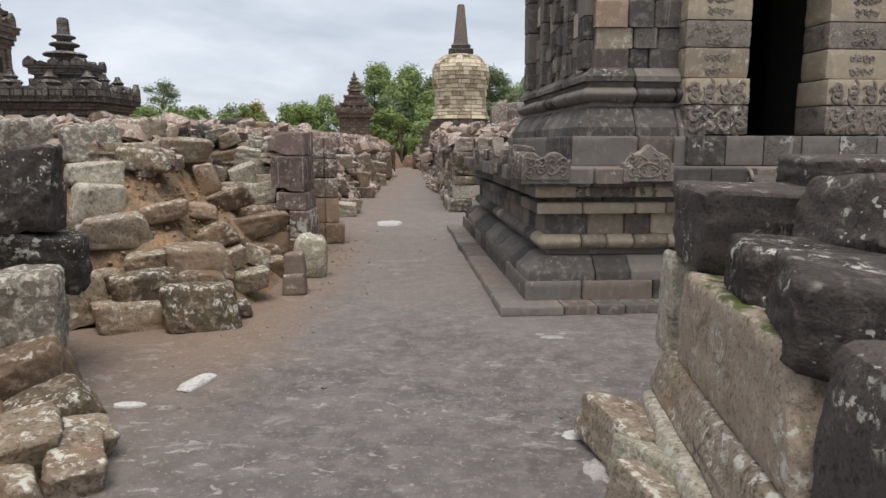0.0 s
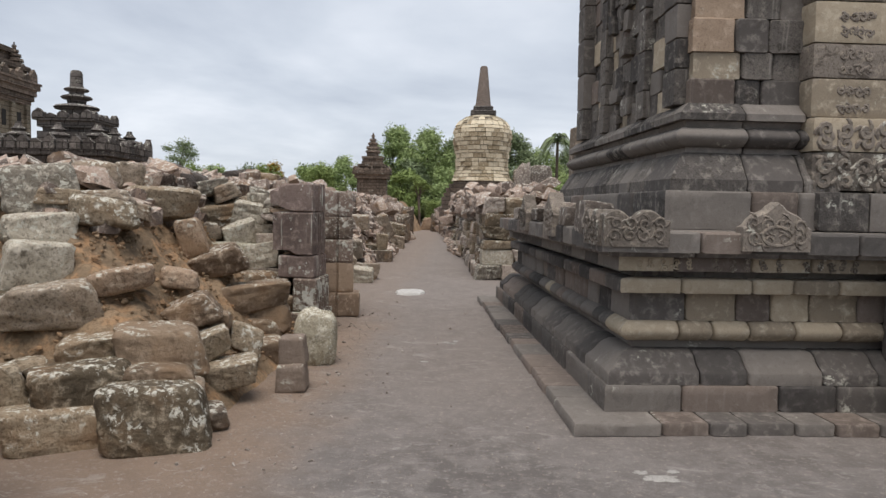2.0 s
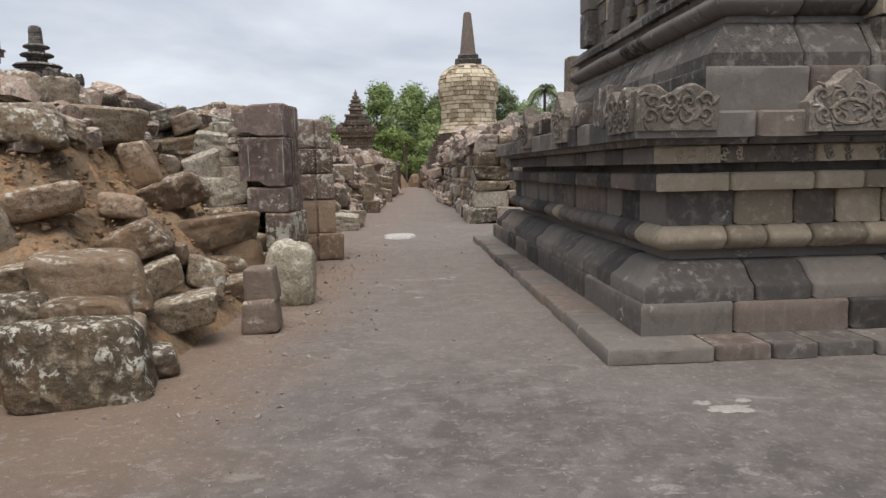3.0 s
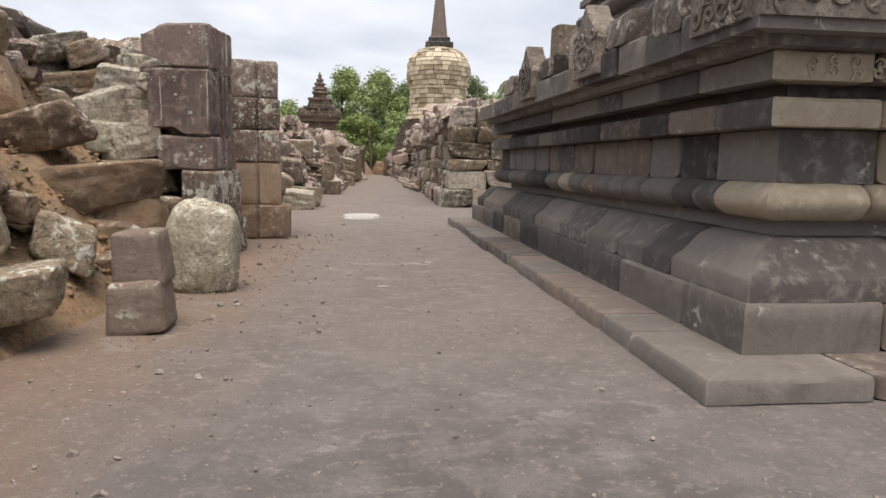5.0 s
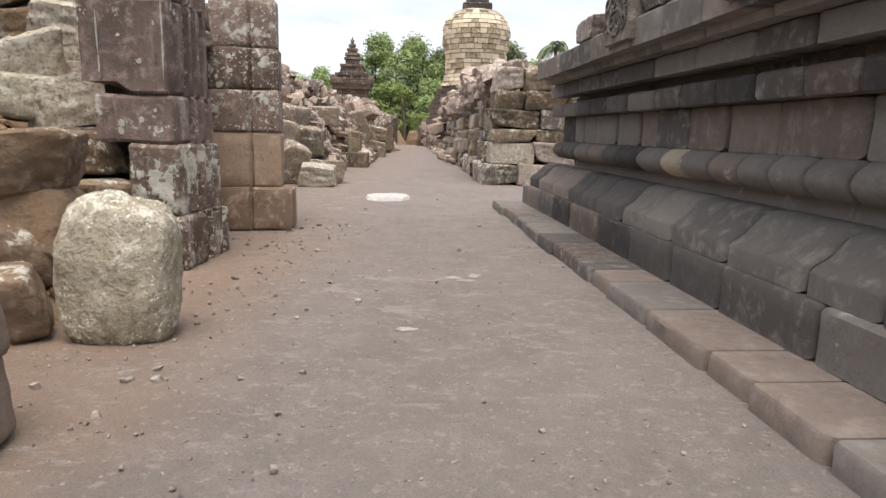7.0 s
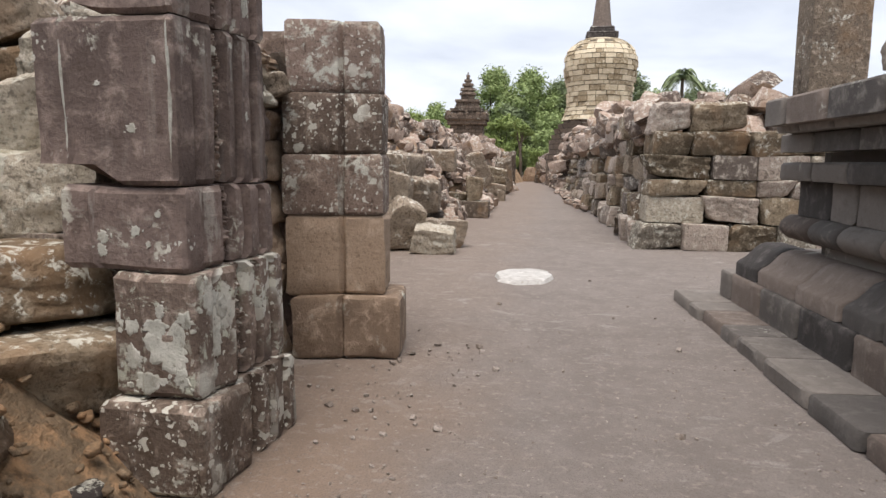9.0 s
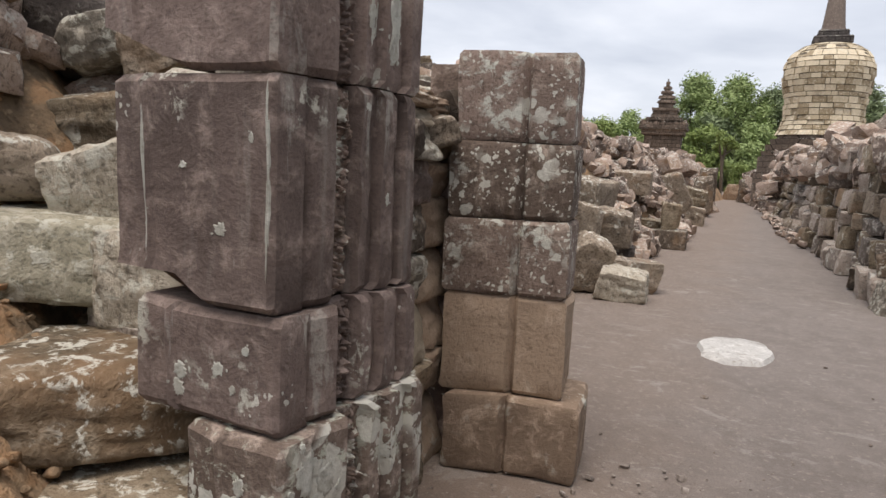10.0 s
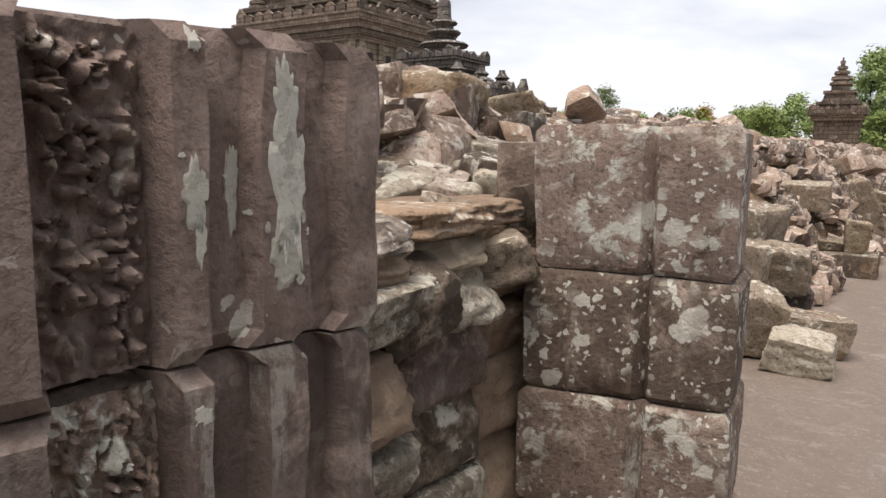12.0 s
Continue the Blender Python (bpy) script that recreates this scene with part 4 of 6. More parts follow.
# ---- the two door pillars of a lost shrine ----
def prism(plan, z0, z1, wob, seed, chamfer=0.02):
    """An upright prism over a plan polygon with worn edges; a wavy joint at top and bottom."""
    rng = random.Random(seed)
    cx = sum(q[0] for q in plan) / len(plan)
    cy = sum(q[1] for q in plan) / len(plan)
    # split long sides so that faces can wear
    pts = []
    for i, q in enumerate(plan):
        r = plan[(i + 1) % len(plan)]
        n = max(int(math.dist(q, r) / 0.07), 1)
        pts += [(q[0] + (r[0] - q[0]) * k / n, q[1] + (r[1] - q[1]) * k / n) for k in range(n)]
    k = len(pts)
    off = Vector((rng.uniform(0, 50), rng.uniform(0, 50), 0))
    rows = [(z0, -chamfer), (z0 + chamfer, 0)]
    n = max(int((z1 - z0) / 0.08), 2)
    rows += [(z0 + chamfer + (z1 - z0 - 2 * chamfer) * i / n, 0) for i in range(1, n)]
    rows += [(z1 - chamfer, 0), (z1, -chamfer)]
    verts, faces = [], []
    for ri, (z, g) in enumerate(rows):
        for x, y in pts:
            d = Vector((x - cx, y - cy, 0)).normalized()
            v = Vector((x, y, z))
            a = g + 0.012 * noise.noise(v * 3.2 + off) + 0.008 * noise.noise(v * 9 + off) - 0.012 * abs(noise.noise(v * 16 + off))
            wz = wob * noise.noise(Vector((x * 4, y * 4, (z0 if ri < 2 else z1) * 9))) if ri in (0, 1, len(rows) - 1, len(rows) - 2) else 0
            verts.append((x + d.x * a, y + d.y * a, z + wz))
    for r in range(len(rows) - 1):
        for i in range(k):
            j = (i + 1) % k
            faces.append((r * k + i, r * k + j, (r + 1) * k + j, (r + 1) * k + i))
    faces.append(tuple(range(k))[::-1])
    faces.append(tuple(range((len(rows) - 1) * k, len(rows) * k)))
    return verts, faces


# jamb mouldings: flat face, arris, hollow for the carved strip, flutes down the passage side
JAMB = [(-2.64, 10.45), (-2.535, 10.437), (-2.522, 10.426), (-2.508, 10.437), (-2.16, 10.437), (-2.135, 10.428), (-2.122, 10.442), (-2.112, 10.53), (-2.125, 10.545), (-2.10, 10.60), (-2.092, 10.632), (-2.150, 10.645),
        (-2.150, 10.768), (-2.102, 10.778), (-2.098, 10.812), (-2.128, 10.822), (-2.128, 10.876), (-2.100, 10.886), (-2.096, 10.945), (-2.122, 10.957), (-2.120, 10.998), (-2.092, 11.008), (-2.090, 11.058), (-2.115, 11.085), (-2.62, 11.18)]


def widened(plan, dx0=0.0, dx1=0.0, dy=0.0):
    return [(x + (dx0 if x < -2.4 else dx1), y + (dy if y < 10.6 else 0)) for x, y in plan]


pillar = thing("carved_pillar", "dark carved stone door pillar with white lichen, standing beside the path", "pillar")
COURSES = ((0.0, 0.32, widened(JAMB, 0.24, 0.11, -0.09), "pillar_lichen"), (0.32, 0.753, widened(JAMB, 0.27, 0.06, -0.03), "pillar_blotch"), (0.753, 1.045, widened(JAMB, 0.08, 0.02), "pillar"),
           (1.045, 1.60, widened(JAMB), "pillar"), (1.60, 1.965, widened(JAMB, -0.03), "pillar"))
for i, (z0, z1, plan, mt) in enumerate(COURSES):
    vs, fs = prism(plan, z0 + 0.002, z1 - 0.002, 0.012, 70 + i)
    if i > 2:
        # broken foot of the outer flange, and the chipped outer top corner
        lift_to = 0.11 if i == 4 else 0.07
        vs = [(x, y, max(z, z0 + lift_to * min(max((-2.38 - x) / (0.26 if i == 4 else 0.04), 0), 1)) - (0.09 * min(max((-2.5 - x) / 0.1, 0), 1) if i == 4 and z > z1 - 0.06 else 0)) for x, y, z in vs]
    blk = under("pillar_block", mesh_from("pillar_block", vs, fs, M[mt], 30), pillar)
    if i:
        # carved garland strip in the hollow: lobed leaves cut deep into the stone
        lift = 0.02 if i == 2 else 0.06 if i == 1 else 0.0
        top_z = z1
        cols, rows_n = 40, int((top_z - z0 - 0.02) / 0.0032)
        gv, gf = [], []
        for r in range(rows_n + 1):
            zq = z0 + 0.01 + (top_z - z0 - 0.02) * r / rows_n
            for k in range(cols + 1):
                yq = 10.646 + 0.122 * k / cols
                q = Vector((yq * 30, zq * 26, i * 3.7))
                q += 0.5 * Vector((noise.noise(q * 0.7), noise.noise(q * 0.7 + Vector((9, 4, 2))), 0))
                dists, spots = noise.voronoi(q)
                rel = q - spots[0]
                turn = math.atan2(rel.y, rel.x) + 4.0 * noise.noise(spots[0])
                reach = 0.52 + 0.16 * math.cos(3 * turn) + 0.05 * math.cos(8 * turn)
                lobe = max(0.0, 1 - (dists[0] / reach) ** 2) ** 0.5
                curl = 0.72 + 0.28 * math.cos(dists[0] * 15 - turn)
                high = 0.70 + 0.5 * noise.noise(spots[0] * 1.7)
                rim = min(1.0, 5 * min(k, cols - k) / cols, 6 * min(r, rows_n - r) / rows_n + 0.3)
                gv.append((-2.150 + lift + 0.048 * lobe * curl * high * rim + 0.004 * noise.noise(Vector((yq * 90, zq * 90, 1))), yq, zq))
        for r in range(rows_n):
            for k in range(cols):
                a = r * (cols + 1) + k
                gf.append((a, a + 1, a + cols + 2, a + cols + 1))
        under("garland_strip", mesh_from("garland_strip", gv, gf, M["pillar_lichen" if i in (1, 3) else "pillar"], 60), blk, None, "deeply carved curling foliage strip")["kind"] = "stuff"



def lichen_crust(parent, place, ru, rz, seed):
    """A film of white lichen that follows a stone face; local x along the face, -y out of it, z up."""
    me = parent.data
    tree_b = BVHTree.FromPolygons([v.co for v in me.vertices], [tuple(p.vertices) for p in me.polygons])
    n, rings = 40, 7
    inward = (place.to_3x3() @ Vector((0, 1, 0))).normalized()
    verts, faces = [], []
    for k in range(rings + 1):
        f = k / rings
        for i in range(n):
            a = 2 * math.pi * i / n
            q = Vector((math.cos(a), math.sin(a), seed * 1.7))
            r = f * (1 + 0.42 * noise.noise(q * 1.5) + 0.34 * noise.noise(q * 3.7) + 0.26 * noise.noise(q * 8) + 0.16 * noise.noise(q * 19))
            start = place @ Vector((ru * r * math.cos(a), -0.08, rz * r * math.sin(a)))
            hit, nrm, _, _ = tree_b.ray_cast(start, inward, 0.2)
            if hit is None:
                hit, nrm = start + inward * 0.08, -inward
            v = hit - inward * (0.0022 if k < rings else -0.0015)
            verts.append(tuple(v))
    for k in range(rings):
        for i in range(n):
            j = (i + 1) % n
            faces.append((k * n + i, (k + 1) * n + i, (k + 1) * n + j, k * n + j))
    return under("lichen_patch", mesh_from("lichen_patch", verts, faces, M["lichen"], 60), parent, None, "white lichen crust")


def lichen_group(parent, place_of, marks, seed):
    """Each mark is a crust with a few small flecks round it."""
    rng = random.Random(seed)
    for i, (u, z, ru, rz) in enumerate(marks):
        lichen_crust(parent, place_of(u, z), ru, rz, seed + i)
        for k in range(3 if ru > 0.02 else 1):
            an = rng.uniform(0, 6.283)
            lichen_crust(parent, place_of(u + math.cos(an) * ru * 1.5, z + math.sin(an) * rz * 1.4), ru * rng.uniform(0.12, 0.3), ru * rng.uniform(0.12, 0.35), seed + 60 + 7 * i + k)


blocks = [ob for ob in pillar.children]
LOW = ((-2.16, 0.50, 0.075, 0.085), (-2.21, 0.57, 0.050, 0.034), (-2.305, 0.575, 0.030, 0.040), (-2.19, 0.63, 0.018, 0.028), (-2.30, 0.46, 0.034, 0.045), (-2.25, 0.385, 0.045, 0.040), (-2.345, 0.60, 0.016, 0.030), (-2.12, 0.40, 0.030, 0.040), (-2.10, 0.60, 0.030, 0.030))
lichen_group(blocks[1], lambda x, z: pose(x, 10.402, z), LOW, 100)
THIRD = ((-2.406, 0.87, 0.021, 0.024), (-2.283, 0.892, 0.017, 0.017), (-2.202, 0.951, 0.012, 0.012), (-2.24, 0.85, 0.010, 0.010), (-2.413, 0.825, 0.019, 0.022))
lichen_group(blocks[2], lambda x, z: pose(x, 10.433, z), THIRD, 200)
lichen_group(blocks[3], lambda x, z: pose(x, 10.433, z), ((-2.285, 1.232, 0.020, 0.014), (-2.19, 1.45, 0.008, 0.012), (-2.40, 1.38, 0.010, 0.008), (-2.522, 1.38, 0.006, 0.13), (-2.521, 1.22, 0.007, 0.06), (-2.138, 1.46, 0.006, 0.10), (-2.140, 1.26, 0.007, 0.13)), 300)
SIDE_LOW = ((10.50, 0.66, 0.045, 0.055), (10.57, 0.62, 0.030, 0.045), (10.53, 0.50, 0.030, 0.060), (10.86, 0.60, 0.035, 0.06))
lichen_group(blocks[1], lambda y, z: pose(-2.045, y, z, 0, 0, 90), SIDE_LOW, 400)
SIDE_TOP = ((10.915, 1.875, 0.018, 0.065), (10.918, 1.79, 0.026, 0.080), (10.914, 1.715, 0.022, 0.040), (10.797, 1.793, 0.013, 0.036), (10.800, 1.745, 0.007, 0.030), (10.80, 1.945, 0.007, 0.014), (10.86, 1.79, 0.010, 0.050))
lichen_group(blocks[4], lambda y, z: pose(-2.094, y, z, 0, 0, 90), SIDE_TOP, 500)
lichen_group(blocks[3], lambda y, z: pose(-2.096, y, z, 0, 0, 90), ((10.795, 1.549, 0.012, 0.013), (10.91, 1.30, 0.008, 0.02)), 600)

slim = thing("slim_pillar", "dark brown squared stone pillar with white lichen spots, beside the path", "pillar", at=pose(0.05, -0.10, 0))
P2 = [(-2.47, 12.14), (-2.175, 12.20), (-2.155, 12.24), (-2.132, 12.212), (-1.925, 12.25), (-1.945, 12.42), (-1.98, 12.62), (-2.42, 12.66)]


def p2(dx0, dx1, dy):
    return [(x + (dx0 if x < -2.3 else dx1 if x > -2.0 else 0), y + (dy if y < 12.3 else 0)) for x, y in P2]


for i, (z0, z1, plan, mt) in enumerate(((0, 0.36, p2(0.04, 0.11, -0.06), "pillar_tan"), (0.36, 0.82, p2(0, 0.01, 0), "pillar_tan"), (0.82, 1.17, p2(-0.01, 0, -0.01), "pillar_lichen"), (1.17, 1.515, p2(0, 0, 0), "pillar_lichen"), (1.515, 1.91, p2(0.02, -0.02, 0.01), "pillar_lichen"))):
    vs, fs = prism(plan, z0 + 0.002, z1 - 0.002, 0.012, 170 + i, 0.018)
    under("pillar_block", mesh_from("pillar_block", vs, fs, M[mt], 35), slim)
# narrower bonded blocks behind its edge
for i, (z0, z1) in enumerate(((0.0, 0.42), (0.42, 0.82), (0.82, 1.17), (1.17, 1.53), (1.53, 1.87))):
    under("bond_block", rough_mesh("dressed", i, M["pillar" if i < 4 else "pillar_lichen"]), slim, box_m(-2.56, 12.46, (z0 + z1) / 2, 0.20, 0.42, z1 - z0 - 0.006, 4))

# backing blocks behind the carved pillar
bl = random.Random(31)
backing = thing("pillar_backing_wall", "broken courses of grey stone behind the carved pillar", "ruined wall")
for k in range(10):
    z = 0.0
    xx, yy = -2.92 - 0.09 * (k % 3) - 0.02 * k, 10.9 + 0.29 * k
    top = (1.0, 1.2, 1.45, 1.55, 1.6, 1.65, 1.7, 1.75, 1.75, 1.8)[k]
    while z < top:
        h = bl.uniform(0.18, 0.34)
        under("wall_block", rough_mesh(bl.choice(("hewn", "block", "block")), bl.randrange(7), M[bl.choice(("ruin", "grey", "white", "white"))]), backing, box_m(xx + bl.uniform(-0.07, 0.07), yy, z + h / 2, bl.uniform(0.45, 0.65), bl.uniform(0.30, 0.42), h * 1.02, bl.uniform(-8, 8), 0, bl.uniform(-4, 4)))
        z += h - 0.01

for z0, z1, kinds in ((0.0, 0.30, "tan pale"), (0.30, 0.55, "pillar_tan pale"), (0.55, 0.80, "pale tan"), (0.80, 1.03, "pillar_tan white"), (1.03, 1.24, "white grey"), (1.24, 1.42, "pillar_tan pillar"), (1.42, 1.565, "white white"), (1.565, 1.635, "pillar_tan tan"), (1.635, 1.70, "ruin pink")):
    for k, kind in enumerate(kinds.split() + ["pillar_tan"]):
        wide = bl.uniform(0.34, 0.42)
        under("wall_block", rough_mesh("slab", bl.randrange(7), M[kind]), backing, box_m(-2.60 - 0.06 * k + bl.uniform(-0.025, 0.025), 11.30 + 0.38 * k, (z0 + z1) / 2, 0.50, wide, (z1 - z0) * 1.04, bl.uniform(-4, 4), 0, bl.uniform(-2, 2)))
# small stones piled loosely on the broken courses
for k in range(64):
    f = bl.random()
    yy = 11.2 + 1.25 * bl.random()
    xx = -2.48 - 0.75 * f
    h = bl.uniform(0.09, 0.2)
    under("loose_stone", rough_mesh(bl.choice(("block", "slab", "round")), bl.randrange(7), M[bl.choice(("white", "ruin", "white", "grey"))]), backing, box_m(xx, yy, 1.48 + 0.36 * bl.random() * (0.35 + 0.65 * f) + 0.05 * (yy - 11.2), bl.uniform(0.14, 0.30), bl.uniform(0.14, 0.28), h, bl.uniform(0, 180), bl.uniform(-20, 20), bl.uniform(-20, 20)))

# stones standing by the path
bm_v, bm_f = rough_verts(26, 5, 3.3, 5, 0.80, 0.075, 0.06)
wb = new("white_boulder", mesh_from("white_boulder", bm_v, bm_f, M["lichen_boulder"], 50))
wb.matrix_basis = box_m(-1.78, 9.03, 0.27, 0.46, 0.36, 0.63, 5, 0, 4)
tagged(wb, "upright rounded boulder crusted with white lichen", "boulder")

stepped = thing("stepped_stone", "brown squared stone block with a notched lower step", "stone block")
under("upper_block", rough_mesh("worn", 1, M["worn_brown"]), stepped, box_m(-1.765, 7.98, 0.365, 0.24, 0.23, 0.27, 4, 1, -1))
under("lower_block", rough_mesh("worn", 3, M["worn_brown"]), stepped, box_m(-1.765, 7.95, 0.13, 0.265, 0.27, 0.27, 4))


# ---- fallen stones on the mound, each where it lies ----
loose("white", -4.18, 8.13, 1.78, 0.64, 0.51, 0.47, 34, -1, 0, "slab")
loose("grey", -3.94, 8.68, 1.95, 0.42, 0.36, 0.30, 33, 4, -8, "round")
loose("grey", -3.94, 9.30, 1.96, 0.35, 0.34, 0.31, 33, -6, 5, "round")
loose("pale", -3.99, 8.09, 1.72, 0.39, 0.34, 0.16, 36, -3, 3, "slab")
loose("pale", -3.61, 8.17, 1.58, 0.60, 0.48, 0.29, 30, -4, 4, "round")
loose("grey", -3.77, 8.45, 1.73, 0.53, 0.42, 0.14, 22, 1, 0, "slab")
loose("grey", -3.60, 8.76, 1.61, 0.32, 0.34, 0.16, 32, 0, 20, "slab")
loose("pale", -3.68, 9.51, 1.68, 0.81, 0.65, 0.38, 25, 3, 3, "slab")
loose("dark", -3.98, 10.67, 1.96, 0.50, 0.40, 0.20, 19, -3, 0, "slab")
loose("white", -3.88, 11.59, 1.89, 0.53, 0.45, 0.22, 19, -4, -12, "slab")
loose("dark", -4.34, 14.18, 2.14, 0.50, 0.40, 0.30, 25, 0, -5, "round")
loose("pale", -3.48, 12.92, 2.07, 0.52, 0.41, 0.23, 10, -5, 5, "round")
loose("pale", -3.63, 12.32, 1.80, 0.52, 0.42, 0.32, 12, 3, -5, "slab")
loose("pale", -3.26, 12.40, 1.76, 0.39, 0.35, 0.32, 15, -4, -10, "slab")
loose("grey", -3.95, 11.90, 1.67, 0.43, 0.35, 0.25, 12, -6, 4, "slab")
loose("pale", -3.58, 11.89, 1.40, 0.76, 0.66, 0.58, 13, -3, 6, "round")
loose("grey", -3.14, 12.10, 1.45, 0.36, 0.34, 0.42, 23, -4, 0, "slab")
loose("grey", -3.08, 11.90, 1.12, 0.40, 0.34, 0.32, 21, -2, 0, "slab")
loose("pink", -3.24, 9.35, 1.30, 0.28, 0.34, 0.43, 18, -3, -22, "slab")
loose("pink", -3.00, 9.41, 1.03, 0.65, 0.56, 0.29, 20, 4, -18, "slab")
loose("pale", -3.44, 11.60, 1.10, 0.24, 0.34, 0.48, 20, -4, -25, "round")
loose("white", -3.99, 7.80, 1.43, 0.58, 0.46, 0.30, 39, -3, 2, "slab")
loose("white", -3.81, 7.47, 1.14, 0.51, 0.40, 0.41, 40, 0, -3, "slab")
loose("grey", -3.54, 7.23, 0.85, 0.71, 0.57, 0.36, 28, -1, -4, "slab")
loose("pink", -3.11, 7.49, 1.03, 0.54, 0.45, 0.22, 25, -4, -10, "round")
loose("pink", -2.96, 8.34, 0.96, 0.35, 0.34, 0.20, 19, -1, 6, "round")
loose("pink", -2.68, 7.91, 0.71, 0.44, 0.41, 0.26, 18, 3, -24, "slab")
loose("brown", -2.60, 7.09, 0.56, 0.64, 0.51, 0.34, 25, 3, 2, "slab")
loose("brown", -2.50, 6.84, 0.38, 0.51, 0.41, 0.23, 27, -1, 3, "round")
loose("pale", -3.04, 6.93, 0.57, 0.50, 0.41, 0.21, 22, -1, -6, "slab")
loose("pale", -3.00, 6.71, 0.34, 0.72, 0.57, 0.38, 35, 1, 3, "slab")
loose("pale", -3.41, 6.71, 0.38, 0.26, 0.34, 0.31, 36, -4, 4, "round")
loose("pale", -3.08, 6.48, 0.10, 0.65, 0.52, 0.34, 31, -4, 2, "slab")
loose("pale", -2.39, 6.54, 0.17, 0.70, 0.56, 0.51, 17, -6, 2, "slab")
loose("pale", -2.43, 7.70, 0.46, 0.33, 0.34, 0.24, 27, -1, -20, "slab")
loose("pale", -2.34, 8.39, 0.38, 0.32, 0.34, 0.27, 23, -6, 22, "slab")
loose("pale", -2.22, 7.58, 0.24, 0.47, 0.40, 0.23, 19, 0, -12, "slab")
loose("grey", -2.26, 6.82, 0.25, 0.19, 0.34, 0.26, 20, 3, 10, "round")
loose("grey", -2.10, 6.88, 0.09, 0.19, 0.34, 0.17, 25, 1, 5, "round")
loose("brown", -2.40, 9.44, 0.44, 0.49, 0.42, 0.38, 8, -4, 6, "round")
loose("brown", -2.61, 9.45, 0.63, 0.82, 0.68, 0.34, 19, -3, -6, "slab")
loose("brown", -2.60, 8.24, 0.60, 0.34, 0.34, 0.15, 14, -3, 10, "slab")
loose("white", -4.96, 8.12, 1.80, 0.65, 0.52, 0.56, 39, 1, 0, "slab")
loose("pale", -4.62, 7.55, 1.24, 0.49, 0.39, 0.51, 30, -1, 0, "slab")
loose("pale", -4.09, 7.13, 0.81, 0.47, 0.44, 0.38, 37, -2, 14, "round")
loose("dark", -4.24, 6.98, 0.67, 0.44, 0.43, 0.37, 36, -5, 18, "slab")
loose("dark", -4.04, 6.34, 0.30, 0.31, 0.34, 0.78, 35, -1, 0, "slab")
loose("grey", -3.90, 6.60, 0.32, 0.33, 0.34, 0.47, 37, -6, 4, "round")
loose("pale", -3.56, 6.55, 0.25, 0.46, 0.41, 0.53, 28, -5, -6, "slab")
loose("pale", -3.99, 14.01, 1.93, 1.00, 0.70, 0.31, 23, -8, -9)
loose("pale", -3.61, 11.71, 1.54, 0.95, 0.68, 0.40, 26, 10, -7)
loose("white", -3.22, 10.98, 1.19, 0.39, 0.28, 0.50, 25, 11, -6)
loose("grey", -3.49, 13.42, 1.46, 0.44, 0.32, 0.41, 12, -9, -11)
loose("grey", -3.18, 12.42, 1.15, 0.38, 0.27, 0.35, 7, -6, 3)
loose("grey", -3.59, 13.37, 1.56, 0.33, 0.25, 0.40, 23, -11, -2)
loose("grey", -3.21, 12.08, 1.18, 0.37, 0.27, 0.40, 11, 10, -7)
loose("grey", -2.92, 11.26, 0.90, 0.33, 0.25, 0.26, 16, 14, 11)
loose("dark", -3.15, 5.04, 1.44, 0.50, 0.45, 0.61, 12, 0, 3, "fine")
loose("dark", -3.16, 5.15, 0.90, 0.73, 0.50, 0.46, 12, 0, 3, "fine")
loose("grey", -3.58, 5.45, 0.39, 0.56, 0.50, 0.42, 12, 0, 3, "fine")
loose("green", -3.36, 10.84, 1.03, 0.84, 0.54, 0.30, 45, 0, 2, "slab")
loose("white", -2.98, 4.58, 0.62, 0.60, 0.52, 0.60, 24, 0, 3, "slab")
loose("brown", -2.80, 4.30, 0.20, 0.62, 0.50, 0.48, 28, 4, -16, "slab")
loose("pale", -2.42, 3.92, 0.13, 0.52, 0.44, 0.30, 34, 6, -18, "slab")
loose("pale", -2.40, 3.40, 0.12, 0.62, 0.50, 0.28, 32, 4, -10, "slab")
loose("pale", -2.14, 3.60, 0.09, 0.46, 0.36, 0.20, 40, 4, 6, "slab")
loose("grey", -1.98, 3.38, 0.08, 0.30, 0.52, 0.24, 30, 8, 8, "slab")
loose("white", -2.62, 3.25, 0.22, 0.46, 0.40, 0.26, 26, 0, -14, "slab")
loose("pale", -2.20, 3.02, 0.08, 0.44, 0.34, 0.20, 36, 0, 5, "slab")
loose("dark", -4.30, 11.62, 1.97, 0.72, 0.60, 0.46, 30, 4, 24, "round")
loose("pale", -4.62, 11.20, 1.86, 0.50, 0.45, 0.50, 30, 0, 4, "round")
loose("grey", -3.66, 10.80, 1.32, 0.40, 0.36, 0.25, 40, 0, 4, "round")
loose("pale", -3.00, 10.52, 0.69, 1.02, 0.66, 0.26, 58, 0, 3, "slab")
loose("pale", -2.82, 10.40, 0.40, 1.00, 0.66, 0.28, 56, 0, 3, "slab")
loose("pale", -2.60, 10.22, 0.16, 0.30, 0.26, 0.20, 20, 0, 5, "round")
loose("dark", -2.42, 10.14, 0.07, 0.30, 0.30, 0.16, 40, 0, 5, "slab")
loose("brown", -2.72, 9.75, 0.42, 0.62, 0.50, 0.34, 25, 0, -4, "slab")
loose("brown", -2.50, 9.35, 0.28, 0.52, 0.46, 0.32, 20, 0, 5, "round")
loose("brown", -2.30, 8.95, 0.14, 0.42, 0.40, 0.26, 30, 0, -6, "slab")
